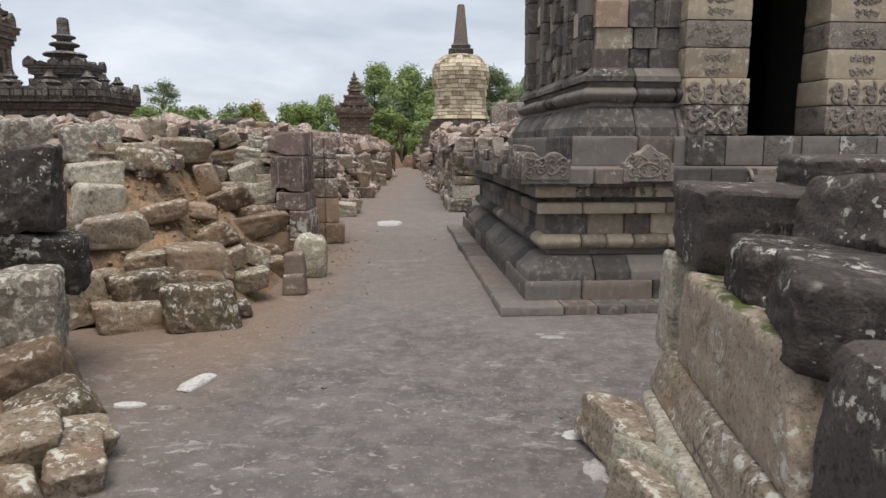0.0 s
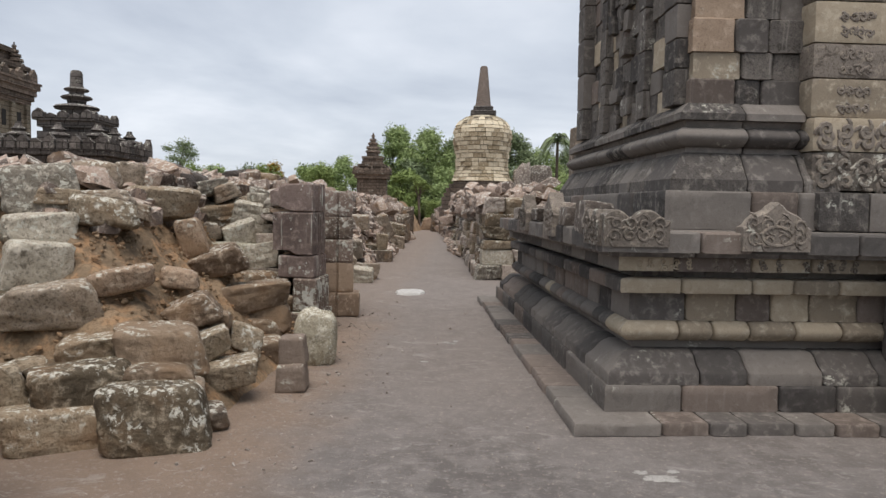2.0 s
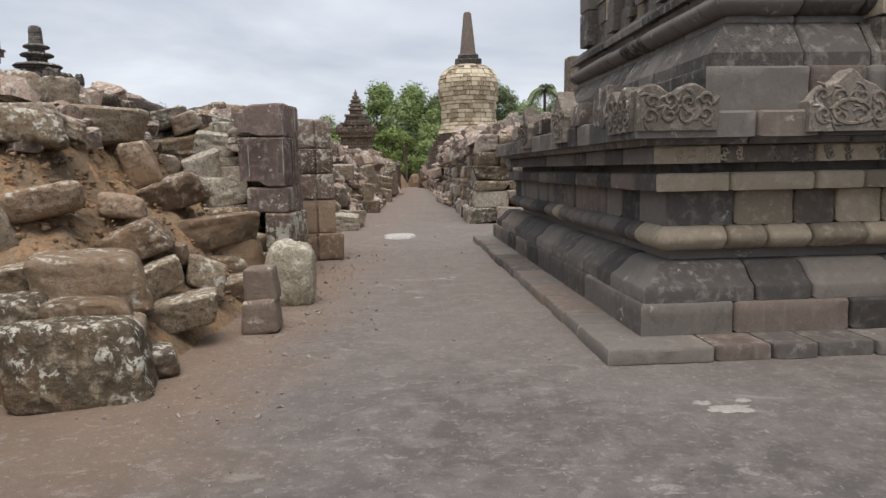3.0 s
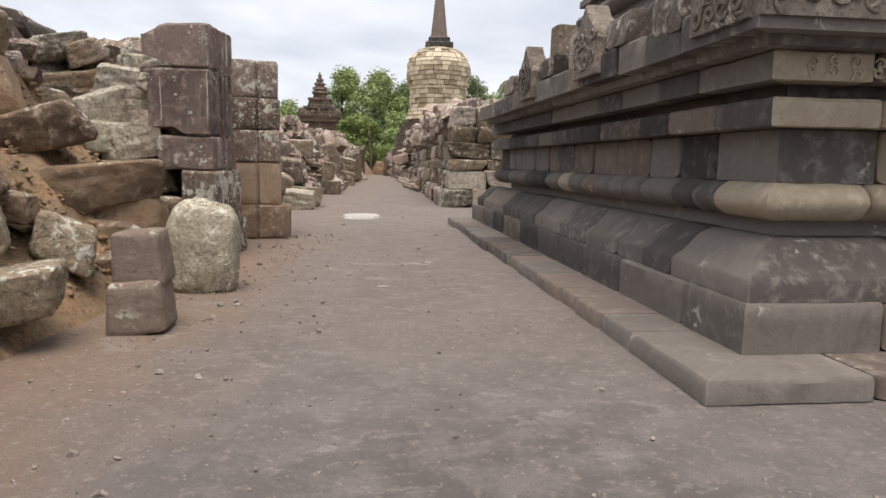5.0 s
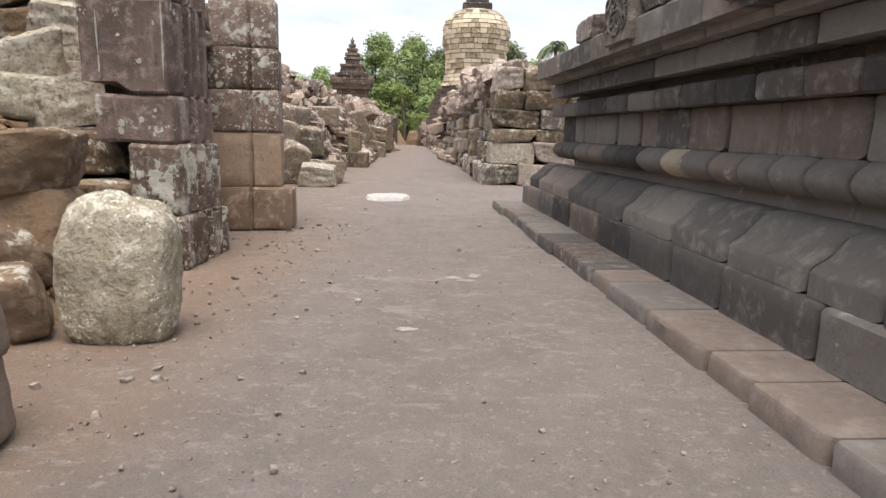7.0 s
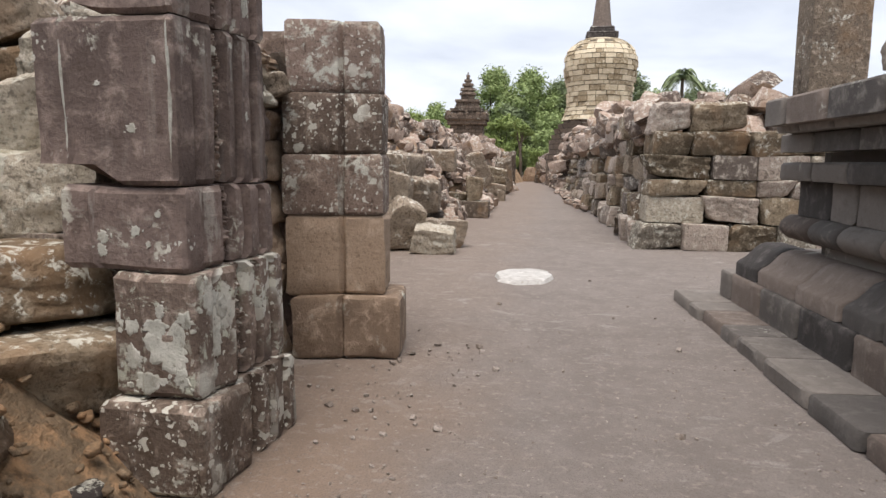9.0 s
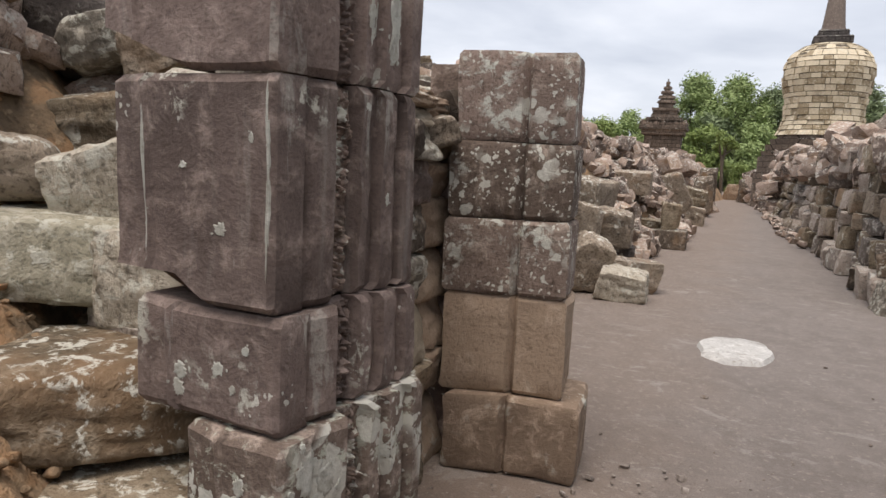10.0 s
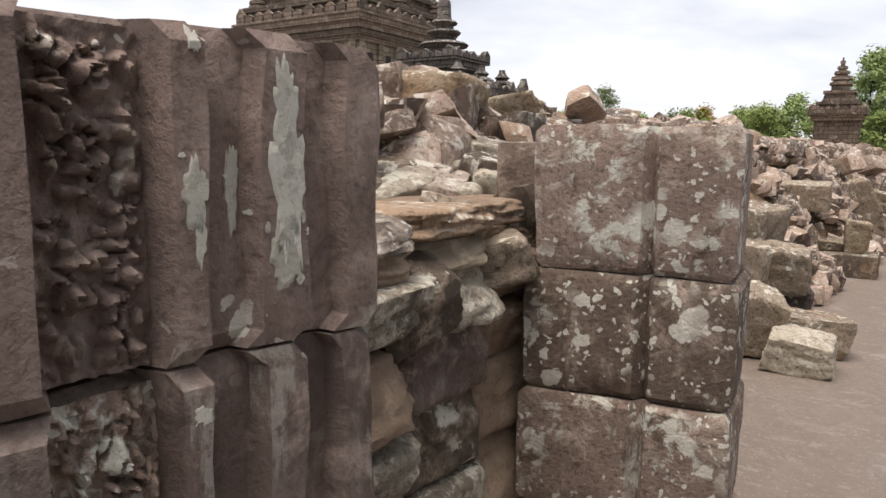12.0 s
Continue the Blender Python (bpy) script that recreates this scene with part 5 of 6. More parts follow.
loose("grey", -3.62, 11.55, 1.86, 0.34, 0.36, 0.24, 20, 8, -20, "slab")


# ---- ruined block wall beyond the temple ----
far_wall = thing("ruined_block_wall", "ruined wall of weathered squared stone courses with rubble on top", "ruined wall", kind="structure")
fw = random.Random(41)
JOINTS = (0.0, 0.35, 0.71, 0.93, 1.25, 1.56, 1.95)
for c in range(6):
    z0, z1 = JOINTS[c], JOINTS[c + 1]
    inset = 0.0 if c == 0 else 0.10 + 0.015 * c
    # front, facing the walker
    x = 0.15 + inset
    while x < 3.4:
        w = fw.uniform(0.42, 0.85)
        if c == 5 and x > 1.0:
            break
        under("wall_block", rough_mesh(fw.choice(("hewn", "block", "dressed")), fw.randrange(7), M[fw.choice(("ruin", "ruin", "pale", "white"))]), far_wall, box_m(x + w / 2, 17.92 + inset, (z0 + z1) / 2, w * 0.985, 0.5 + fw.uniform(-0.05, 0.08), (z1 - z0) * 0.985, 5 + fw.uniform(-3, 3), 0, fw.uniform(-2, 2)))
        x += w
    # side along the path
    y = 18.15
    while y < 40:
        w = fw.uniform(0.4, 0.9) if y < 27 else fw.uniform(0.7, 1.2)
        xx = 0.15 - (y - 18) * 0.040
        if not (c > 3 and fw.random() < 0.25) and not (c == 5 and y > 22 and fw.random() < 0.6):
            under("wall_block", rough_mesh("block" if y < 27 else "chip", fw.randrange(7), M[fw.choice(("ruin", "ruin", "pale", "grey"))]), far_wall,
                  box_m(xx + 0.25 + inset + fw.uniform(-0.10, 0.14), y + w / 2, (z0 + z1) / 2, 0.5, w * fw.uniform(0.85, 1.05), (z1 - z0) * fw.uniform(0.88, 1.04), fw.uniform(-14, 14), fw.uniform(-6, 6), fw.uniform(-8, 8)))
        y += w
bm = bmesh.new()
for k in range(11):
    y0 = 18.5 + 2.0 * k
    bmesh.ops.create_cube(bm, size=1, matrix=Matrix.Translation((2.3 - (y0 - 17) * 0.040, y0 + 1.0, 0.8)) @ Matrix.Diagonal((3.4, 2.0, 1.6, 1)))
part("wall_core", bm, M["soil"], far_wall)


def scatter(name, count, seed, place, label, category, material="rubble", sizes=(0.18, 0.45), power=14.0, smooth=25, grid=4):
    """Rubble that nobody could count, one mesh."""
    rng = random.Random(seed)
    blanks = [rough_verts(grid, 300 + i, power, 7, 0.66, 0.10) for i in range(10)]
    verts, faces = [], []
    for _ in range(count):
        spot = place(rng)
        if spot is None:
            continue
        x, y, z, k = spot
        s = rng.uniform(*sizes) * k
        mtx = box_m(x, y, z, s * rng.uniform(0.8, 1.6), s * rng.uniform(0.8, 1.3), s * rng.uniform(0.5, 0.95), rng.uniform(0, 360), rng.uniform(-25, 25), rng.uniform(-25, 25))
        vs, fs = blanks[rng.randrange(10)]
        o = len(verts)
        verts.extend(tuple(mtx @ v) for v in vs)
        faces.extend(tuple(i + o for i in f) for f in fs)
    ob = new(name, mesh_from(name, verts, faces, M[material], smooth))
    return tagged(ob, label, category, kind="stuff")


def on_left_ruins(rng):
    y = 12.9 + 24 * rng.random() ** 1.2
    x = -2.45 - 3.6 * rng.random() ** 1.3
    h = mound_height(x, y)
    if h < 0.03 or (x > -3.3 and 15.8 < y < 18.9) or (x > -3.2 and 21.6 < y < 23.2):
        return None
    return x, y, h - 0.03 + rng.uniform(-0.06, 0.10), 1.0 + 0.012 * (y - 13)


def on_right_wall(rng):
    y = 18.6 + 24 * rng.random()
    x = 0.35 - (y - 18) * 0.040 + rng.random() ** 1.3 * 3.2
    return x, y, 1.55 + rng.random() ** 2 * 0.75 * (1 if x < 2 else 0.8), 1.0


def on_mound(rng):
    x, y = -2.1 - 5 * rng.random(), 6.5 + 7 * rng.random()
    h = mound_height(x, y)
    if h < 0.12 or (x > -4.4 and y < 11.4 and h < 1.5) or x > -2.8:
        return None
    return x, y, h - 0.05, 1.0


def far_right(rng):
    y = 36 + 20 * rng.random()
    x = -0.6 - (y - 36) * 0.07 + 7 * rng.random() ** 1.5
    return x, y, rng.random() * 1.5, 1.5


def far_left(rng):
    y = 30 + 26 * rng.random()
    x = -3.3 - (y - 30) * 0.05 - 10 * rng.random() ** 1.3
    return x, y, rng.random() * 1.9, 1.5


def foot_of_walls(rng):
    y = 17.5 + 22 * rng.random()
    if rng.random() < 0.5:
        if y < 24:
            return None
        return 0.05 - (y - 18) * 0.040 + rng.uniform(-0.25, 0.1), y, 0.08, 0.8
    if 21.5 < y < 23.3 or y < 19:
        return None
    return -2.85 - 0.012 * (y - 20) + rng.uniform(-0.6, 0.25), y, 0.10, 1.0


def mound_crest(rng):
    x, y = -3.2 - 5.8 * rng.random(), 8.5 + 6.5 * rng.random()
    if x > -4.0 and y < 11.9:
        return None
    return x, y, 1.95 + rng.uniform(-0.1, 0.16), 1.0


scatter("ruin_rubble", 3300, 51, on_left_ruins, "heap of broken brown and grey stones along the path", "rubble", sizes=(0.11, 0.30), grid=3)
scatter("wall_top_rubble", 650, 52, on_right_wall, "broken stones heaped on the ruined wall", "rubble", sizes=(0.22, 0.5))
scatter("mound_rubble", 900, 53, on_mound, "broken stones bedded in the earth mound", "rubble", sizes=(0.10, 0.32))
scatter("crest_rubble", 260, 58, mound_crest, "broken stones along the crest of the mound", "rubble", sizes=(0.16, 0.34))


def stub_top(rng):
    y = 11.9 + 3.2 * rng.random()
    return -2.95 - 1.3 * rng.random() - 0.1 * (y - 12), y, 1.62 + 0.36 * rng.random() ** 1.5, 1.0


scatter("stub_rubble", 420, 62, stub_top, "small grey stones heaped on the broken wall", "rubble", sizes=(0.10, 0.22))
scatter("far_rubble", 420, 54, far_right, "distant heaps of broken stone", "rubble")
scatter("far_rubble", 520, 55, far_left, "distant heaps of broken stone", "rubble")
scatter("foot_rubble", 160, 56, foot_of_walls, "stones lying at the foot of the ruins", "rubble", sizes=(0.15, 0.3))


def pebbles(rng):
    if rng.random() < 0.7:
        x, y = -1.55 + rng.gauss(0, 0.32), rng.uniform(6.0, 12.5)
    else:
        x, y = rng.uniform(-2.2, 1.2), rng.uniform(2.5, 16)
    return x, y, 0.006, 1.0


def path_grit(rng):
    x, y = rng.uniform(-2.0, 1.0), rng.uniform(1.5, 13)
    return x, y, 0.002 + ground_height(x, y), 1.0


def mound_grit(rng):
    x, y = -2.2 - 2.4 * rng.random(), 6.5 + 4.5 * rng.random()
    return x, y, mound_height(x, y) - 0.09, 1.0


scatter("pebbles", 300, 57, pebbles, "small pebbles and chips strewn on the path", "pebbles", "gravel", sizes=(0.005, 0.016))
scatter("path_grit", 1500, 61, path_grit, "fine grit lying on the path", "gravel", "gravel", sizes=(0.004, 0.011), grid=2)
scatter("pebbles", 60, 60, pebbles, "larger chips of stone on the path", "pebbles", "gravel", sizes=(0.014, 0.034))
scatter("soil_grit", 2200, 59, mound_grit, "gravel and clods on the collapsed soil", "gravel", "soil", sizes=(0.010, 0.040), power=4.0, smooth=60)

# marked single stones beyond the pillars
T2 = "below the ruined wall"
G2 = "stones at the foot of the ruins"
loose("white", -2.39, 16.72, 0.17, 0.52, 0.42, 0.34, 4, 3, 2, "hewn", T2, G2)
loose("grey", -2.45, 17.35, 0.19, 0.62, 0.5, 0.38, 26, 0, 10, "hewn", T2, G2)
loose("grey", -2.86, 16.95, 0.33, 0.46, 0.45, 0.64, 24, 10, 20, "hewn", T2, G2)
loose("grey", -2.90, 18.15, 0.64, 0.66, 0.55, 0.52, 6, 3, 5, "hewn", T2, G2)
loose("dark", -2.95, 18.35, 0.20, 0.7, 0.6, 0.40, 14, 0, 3, "hewn", T2, G2)
loose("grey", -3.25, 17.6, 0.5, 0.6, 0.7, 1.0, 30, 0, 6, "hewn", T2, G2)
loose("grey", -3.45, 18.7, 0.75, 0.8, 0.8, 1.1, -12, 0, 4, "hewn", T2, G2)
loose("grey", -2.76, 22.55, 0.17, 0.98, 0.8, 0.34, 3, 0, 0, "dressed", T2, G2)
loose("pale", -3.05, 22.70, 0.42, 0.55, 0.5, 0.17, 8, 0, 2, "hewn", T2, G2)
loose("pale", -2.60, 22.62, 0.58, 0.34, 0.4, 0.50, 10, 0, 3, "hewn", T2, G2)
loose("grey", -3.38, 22.75, 1.18, 0.72, 0.8, 0.42, 5, 4, 0, "dressed", T2, G2)
loose("dark", -3.75, 23.2, 0.6, 0.9, 0.6, 0.9, 5, 0, 0, "hewn", T2, G2)
loose("pink", -4.05, 22.1, 1.32, 0.60, 0.7, 0.36, 2, 4, 2, "dressed", T2, G2)
loose("grey", -2.85, 25.6, 0.92, 0.50, 0.4, 0.95, 12, 5, -22, "hewn", T2, G2)
loose("grey", -2.68, 28.8, 0.25, 0.56, 0.6, 0.52, 3, 0, 3, "hewn", T2, G2)
loose("pale", -2.80, 29.5, 0.75, 0.70, 0.6, 0.50, 9, 0, 6, "hewn", T2, G2)
loose("grey", -2.78, 33.0, 0.65, 0.60, 0.6, 1.30, 3, 0, -3, "hewn", T2, G2)
loose("grey", -3.15, 40.0, 0.80, 0.72, 0.7, 1.65, 3, 0, 2, "hewn", T2, G2)
loose("pink", -2.35, 51.0, 0.45, 1.1, 1.0, 0.9, 3, 0, 3, "hewn", T2, G2)
loose("grey", -1.55, 48.0, 0.60, 1.1, 1.0, 1.2, 9, 0, 3, "hewn", T2, G2)

# ---- broken wall beside the start, on the temple's side ----
T3, G3 = "in the broken wall", "stones of the broken wall"
loose("dark", 1.86, 3.72, 1.34, 0.95, 0.60, 0.46, -4, 2, -2, "squared", T3, G3)
loose("dark", 1.74, 2.98, 1.215, 0.74, 0.52, 0.27, -14, 3, 2, "squared", T3, G3)
loose("dark", 1.78, 2.28, 1.16, 1.05, 0.60, 0.34, -18, 5, 3, "squared", T3, G3)
loose("dark", 2.50, 3.80, 1.62, 0.95, 0.55, 0.23, -4, 2, -2, "squared", T3, G3)
loose("dark", 2.20, 3.14, 1.40, 0.80, 0.52, 0.36, 12, -6, 14, "squared", T3, G3)
loose("moss", 1.52, 2.92, 0.82, 0.48, 1.66, 0.54, -6, 0, 2, "squared", T3, G3)
loose("white", 1.50, 4.06, 0.82, 0.22, 0.26, 0.60, -4, 0, 3, "squared", T3, G3)
loose("grey", 1.50, 2.98, 0.43, 0.54, 2.10, 0.26, -6, 0, 2, "squared", T3, G3)
loose("white", 1.46, 2.98, 0.15, 0.66, 2.20, 0.32, -6, 0, 0, "squared", T3, G3)
loose("dark", 1.68, 1.72, 0.80, 0.96, 0.56, 0.80, -6, 2, 0, "squared", T3, G3)
loose("grey", 1.52, 1.66, 0.23, 0.84, 0.62, 0.46, -6, 0, 0, "squared", T3, G3)
loose("grey", 1.08, 3.66, 0.12, 0.36, 0.62, 0.28, 14, 4, 8, "squared", T3, G3)
loose("green", 1.16, 3.18, 0.12, 0.30, 0.56, 0.26, 24, -4, 10, "squared", T3, G3)
loose("grey", 1.02, 2.92, 0.10, 0.24, 0.48, 0.24, 18, 6, 8, "squared", T3, G3)
loose("grey", 0.98, 3.42, 0.045, 0.12, 0.12, 0.10, 0, 0, 0, "round", T3, G3)
loose("green", 1.10, 2.50, 0.10, 0.30, 0.44, 0.24, -10, 0, 0, "squared", T3, G3)
bm = bmesh.new()
bmesh.ops.create_cube(bm, size=1, matrix=Matrix.Translation((2.35, 2.6, 0.5)) @ Matrix.Diagonal((1.6, 2.0, 1.0, 1)))
core = part("broken_wall_core", bm, M["soil"])
tagged(core, "earth and stone core of a broken wall", "earth core", kind="structure")

# ---- pale patches on the path ----
def patch(x, y, w, d, seed, h=0.018, ragged=1.0, mat="plaster", label="flat pale plaster lump worn into the path"):
    rng = random.Random(seed)
    n = 28
    verts, faces = [], []
    for k, (f, z) in enumerate(((1.0, 0.0), (0.93, h * 0.75), (0.55, h), )):
        for i in range(n):
            a = 2 * math.pi * i / n
            r = f * (1 + ragged * 0.16 * noise.noise(Vector((math.cos(a) * 2, math.sin(a) * 2, seed))) + ragged * 0.10 * noise.noise(Vector((math.cos(a) * 6, math.sin(a) * 6, seed + 5))))
            verts.append((x + w / 2 * r * math.cos(a), y + d / 2 * r * math.sin(a), 0.002 + z + ground_height(x, y)))
    for k in range(2):
        for i in range(n):
            j = (i + 1) % n
            faces.append((k * n + i, k * n + j, (k + 1) * n + j, (k + 1) * n + i))
    faces.append(tuple(range(2 * n, 3 * n)))
    ob = new("plaster_patch", mesh_from("plaster_patch", verts, faces, M[mat], 50))
    return tagged(ob, label, "plaster patch", "pale patches on the path")


patch(-1.19, 15.06, 0.58, 0.86, 1, 0.045)
patch(0.85, 3.95, 0.17, 0.14, 3, 0.008, 3.5, "plaster", "ragged white plaster scrap lying on the path")
patch(0.90, 3.48, 0.20, 0.30, 4, 0.005, 3.5, "scuff", "thin chalky scuff worn into the grey path")
for i, (px, py, pw, pd) in enumerate(((-0.40, 10.30, 0.10, 0.07), (-0.28, 10.36, 0.07, 0.12), (-0.33, 10.22, 0.12, 0.05), (1.04, 6.10, 0.22, 0.10), (0.94, 6.20, 0.10, 0.06), (1.16, 6.22, 0.08, 0.05), (-0.62, 9.2, 0.10, 0.05))):
    patch(px, py, pw, pd, 10 + i, 0.004, 4.2, "scuff", "thin chalky scuff worn into the grey path")
patch(-2.15, 4.40, 0.22, 0.10, 2)
sl = new("white_stone_chip", mesh_from("white_stone_chip", *rough_verts(6, 77, 4.0, 4, 0.8, 0.12), M["plaster"], 40))
sl.matrix_basis = box_m(-1.83, 4.85, 0.015, 0.15, 0.36, 0.05, -18)
tagged(sl, "flat white stone chip lying on the path", "stone")

# ---- stupa ----
stupa = thing("stupa", "tall bell-shaped stupa of pale yellow stone with a dark spire", "stupa", at=pose(1.12, 44.5, 0))
BELL = [(3.28, 1.88), (3.6, 1.72), (4.1, 1.61), (4.8, 1.63), (5.5, 1.76), (6.0, 1.83), (6.4, 1.80), (6.8, 1.62), (7.1, 1.32), (7.3, 0.95)]


def bell_r(z):
    for (z0, r0), (z1, r1) in zip(BELL, BELL[1:]):
        if z0 <= z <= z1:
            return r0 + (r1 - r0) * (z - z0) / (z1 - z0)
    return BELL[-1][1] if z > BELL[-1][0] else BELL[0][1]


def lathe(profile, n=32):
    verts, faces = [], []
    for z, r in profile:
        verts += [(r * math.cos(2 * math.pi * i / n), r * math.sin(2 * math.pi * i / n), z) for i in range(n)]
    for k in range(len(profile) - 1):
        for i in range(n):
            j = (i + 1) % n
            faces.append((k * n + i, k * n + j, (k + 1) * n + j, (k + 1) * n + i))
    faces.append(tuple(range(n))[::-1])
    faces.append(tuple(range((len(profile) - 1) * n, len(profile) * n)))
    return verts, faces


vs, fs = lathe([(z, r - 0.05) for z, r in BELL] + [(7.38, 0.7)])
under("bell_core", mesh_from("bell_core", vs, fs, M["stupa_joint"], 40), stupa)
sb = random.Random(61)
front_count = 0
rest_v, rest_f = [], []
z = 3.28
while z < 7.25:
    h = min(0.24 + sb.uniform(-0.05, 0.06), 7.3 - z)
    r0, r1 = bell_r(z + 0.01), bell_r(z + h - 0.01)
    n = max(int(2 * math.pi * r0 / 0.42), 10)
    shift = sb.random()
    cuts = [i + shift + sb.uniform(-0.36, 0.36) for i in range(n)]
    cuts.append(cuts[0] + n)
    for i in range(n):
        a0 = 2 * math.pi * cuts[i] / n
        a1 = 2 * math.pi * cuts[i + 1] / n
        gap = 0.024 / max(r0, 0.3)
        a0, a1 = a0 + gap / 2, a1 - gap / 2
        am = (a0 + a1) / 2
        o = sb.uniform(-0.035, 0.055)
        quad = []
        for rr, zz2 in ((r0, z + 0.014), (r1, z + h - 0.018)):
            for a in (a0, am, a1):
                quad.append(((rr + o) * math.cos(a), (rr + o) * math.sin(a), zz2))
            for a in (a1, a0):
                quad.append(((rr - 0.09) * math.cos(a), (rr - 0.09) * math.sin(a), zz2))
        fcs = [(0, 1, 6, 5), (1, 2, 7, 6), (2, 3, 8, 7), (3, 4, 9, 8), (4, 0, 5, 9), (4, 3, 2, 1, 0), (5, 6, 7, 8, 9)]
        if math.sin(am) < -0.05 and front_count < 300:
            front_count += 1
            under("brick", mesh_from("brick", quad, fcs, M["stupa"]), stupa)
        else:
            ofs = len(rest_v)
            rest_v += quad
            rest_f += [tuple(q + ofs for q in f) for f in fcs]
    z += h
back_bricks = under("rear_bricks", mesh_from("rear_bricks", rest_v, rest_f, M["stupa"]), stupa)
back_bricks["kind"] = "stuff"
vs, fs = lathe([(0.0, 2.6), (1.6, 2.6), (1.6, 2.48), (2.3, 2.48), (2.3, 2.32), (2.55, 2.38), (2.55, 2.18), (2.85, 2.24), (2.85, 2.0), (3.1, 2.05), (3.1, 1.8), (3.29, 1.75)], 40)
under("round_base", mesh_from("round_base", vs, fs, M["candi_brown"], 30), stupa, None, "dark stepped round base")
bm = bmesh.new()
bmesh.ops.create_cube(bm, size=1, matrix=Matrix.Translation((0, 0, 7.45)) @ Matrix.Diagonal((1.55, 1.55, 0.34, 1)))
bmesh.ops.create_cube(bm, size=1, matrix=Matrix.Translation((0, 0, 7.75)) @ Matrix.Diagonal((1.2, 1.2, 0.3, 1)))
bmesh.ops.bevel(bm, geom=list(bm.edges), offset=0.05, segments=1, affect="EDGES")
part("spire_block", bm, M["candi"], stupa, "dark square block under the spire")
vs, fs = lathe([(7.9, 0.52), (8.1, 0.46), (10.3, 0.23), (10.38, 0.18)], 12)
under("spire", mesh_from("spire", vs, fs, M["umber"], 40), stupa, None, "dark brown tapering stone spire")


# ---- distant small temples ----
def tier(half, z0, z1, flare=0.0, half2=None):
    h2 = half if half2 is None else half2
    verts = []
    for z, s in ((z0, half), (z1 - 0.3 * (z1 - z0), h2), (z1 - 0.3 * (z1 - z0), h2 + flare), (z1, h2 + flare)):
        verts += [(-s, -s, z), (s, -s, z), (s, s, z), (-s, s, z)]
    faces = [(3, 2, 1, 0), (12, 13, 14, 15)]
    for k in range(3):
        for i in range(4):
            j = (i + 1) % 4
            faces.append((k * 4 + i, k * 4 + j, (k + 1) * 4 + j, (k + 1) * 4 + i))
    return verts, faces


def finial(x, y, z, s):
    prof = []
    for k, (r, h) in enumerate(((1.0, 0.25), (0.72, 0.2), (0.9, 0.3), (0.55, 0.22), (0.68, 0.28), (0.36, 0.2), (0.46, 0.26), (0.2, 0.3), (0.24, 0.2), (0.08, 0.3))):
        z1 = (prof[-1][0] if prof else 0)
        prof += [(z1 + 0.001, r), (z1 + h, r * 0.92)]
    vs, fs = lathe(prof, 12)
    return [(x + a * s, y + c * s, z + d * s) for a, c, d in vs], fs


def candi(at, label, tiers, crown, small, antefix_rows, mat="candi", wall_mat=None):
    ob = thing("distant_temple", label, "temple", at=at)
    for i, (half, z0, z1, flare) in enumerate(tiers):
        vs, fs = tier(half, z0, z1, flare)
        under("wall" if i == 0 else "roof_tier", mesh_from("roof_tier", vs, fs, M[wall_mat if (wall_mat and i < 4) else mat]), ob)
    if crown:
        vs, fs = finial(0, 0, crown[0], crown[1])
        under("finial", mesh_from("finial", vs, fs, M[mat], 40), ob)
    for half, z, s in small:
        for sx in (-1, 0, 1):
            for sy in (-1, 0, 1):
                if sx or sy:
                    vs, fs = finial(sx * half, sy * half, z, s)
                    under("small_finial", mesh_from("small_finial", vs, fs, M[mat], 40), ob)
    for half, z, n, h in antefix_rows:
        w = 2 * half / n
        for side in range(4):
            for i in range(n):
                a = -half + w * (i + 0.5)
                hh2 = h * ((1.35 if i in (0, n - 1) else 1.0) + 0.22 * math.sin(i * 2.7 + side * 1.3 + half * 9))
                vs = [(-w * 0.42, -0.09, 0), (w * 0.42, -0.09, 0), (w * 0.42, 0.09, 0), (-w * 0.42, 0.09, 0), (-w * 0.4, -0.09, hh2 * 0.6), (w * 0.4, -0.09, hh2 * 0.6), (w * 0.4, 0.09, hh2 * 0.6), (-w * 0.4, 0.09, hh2 * 0.6), (0, -0.09, hh2), (0, 0.09, hh2)]
                fs = [(3, 2, 1, 0), (0, 1, 5, 8, 4), (2, 3, 7, 9, 6), (1, 2, 6, 5), (3, 0, 4, 7), (5, 6, 9, 8), (7, 4, 8, 9)]
                m = pose(0, 0, 0, 0, 0, 90 * side) @ Matrix.Translation((a, -half + 0.05, z))
                under("antefix", mesh_from("antefix", [tuple(m @ Vector(v)) for v in vs], fs, M[mat]), ob)
    return ob


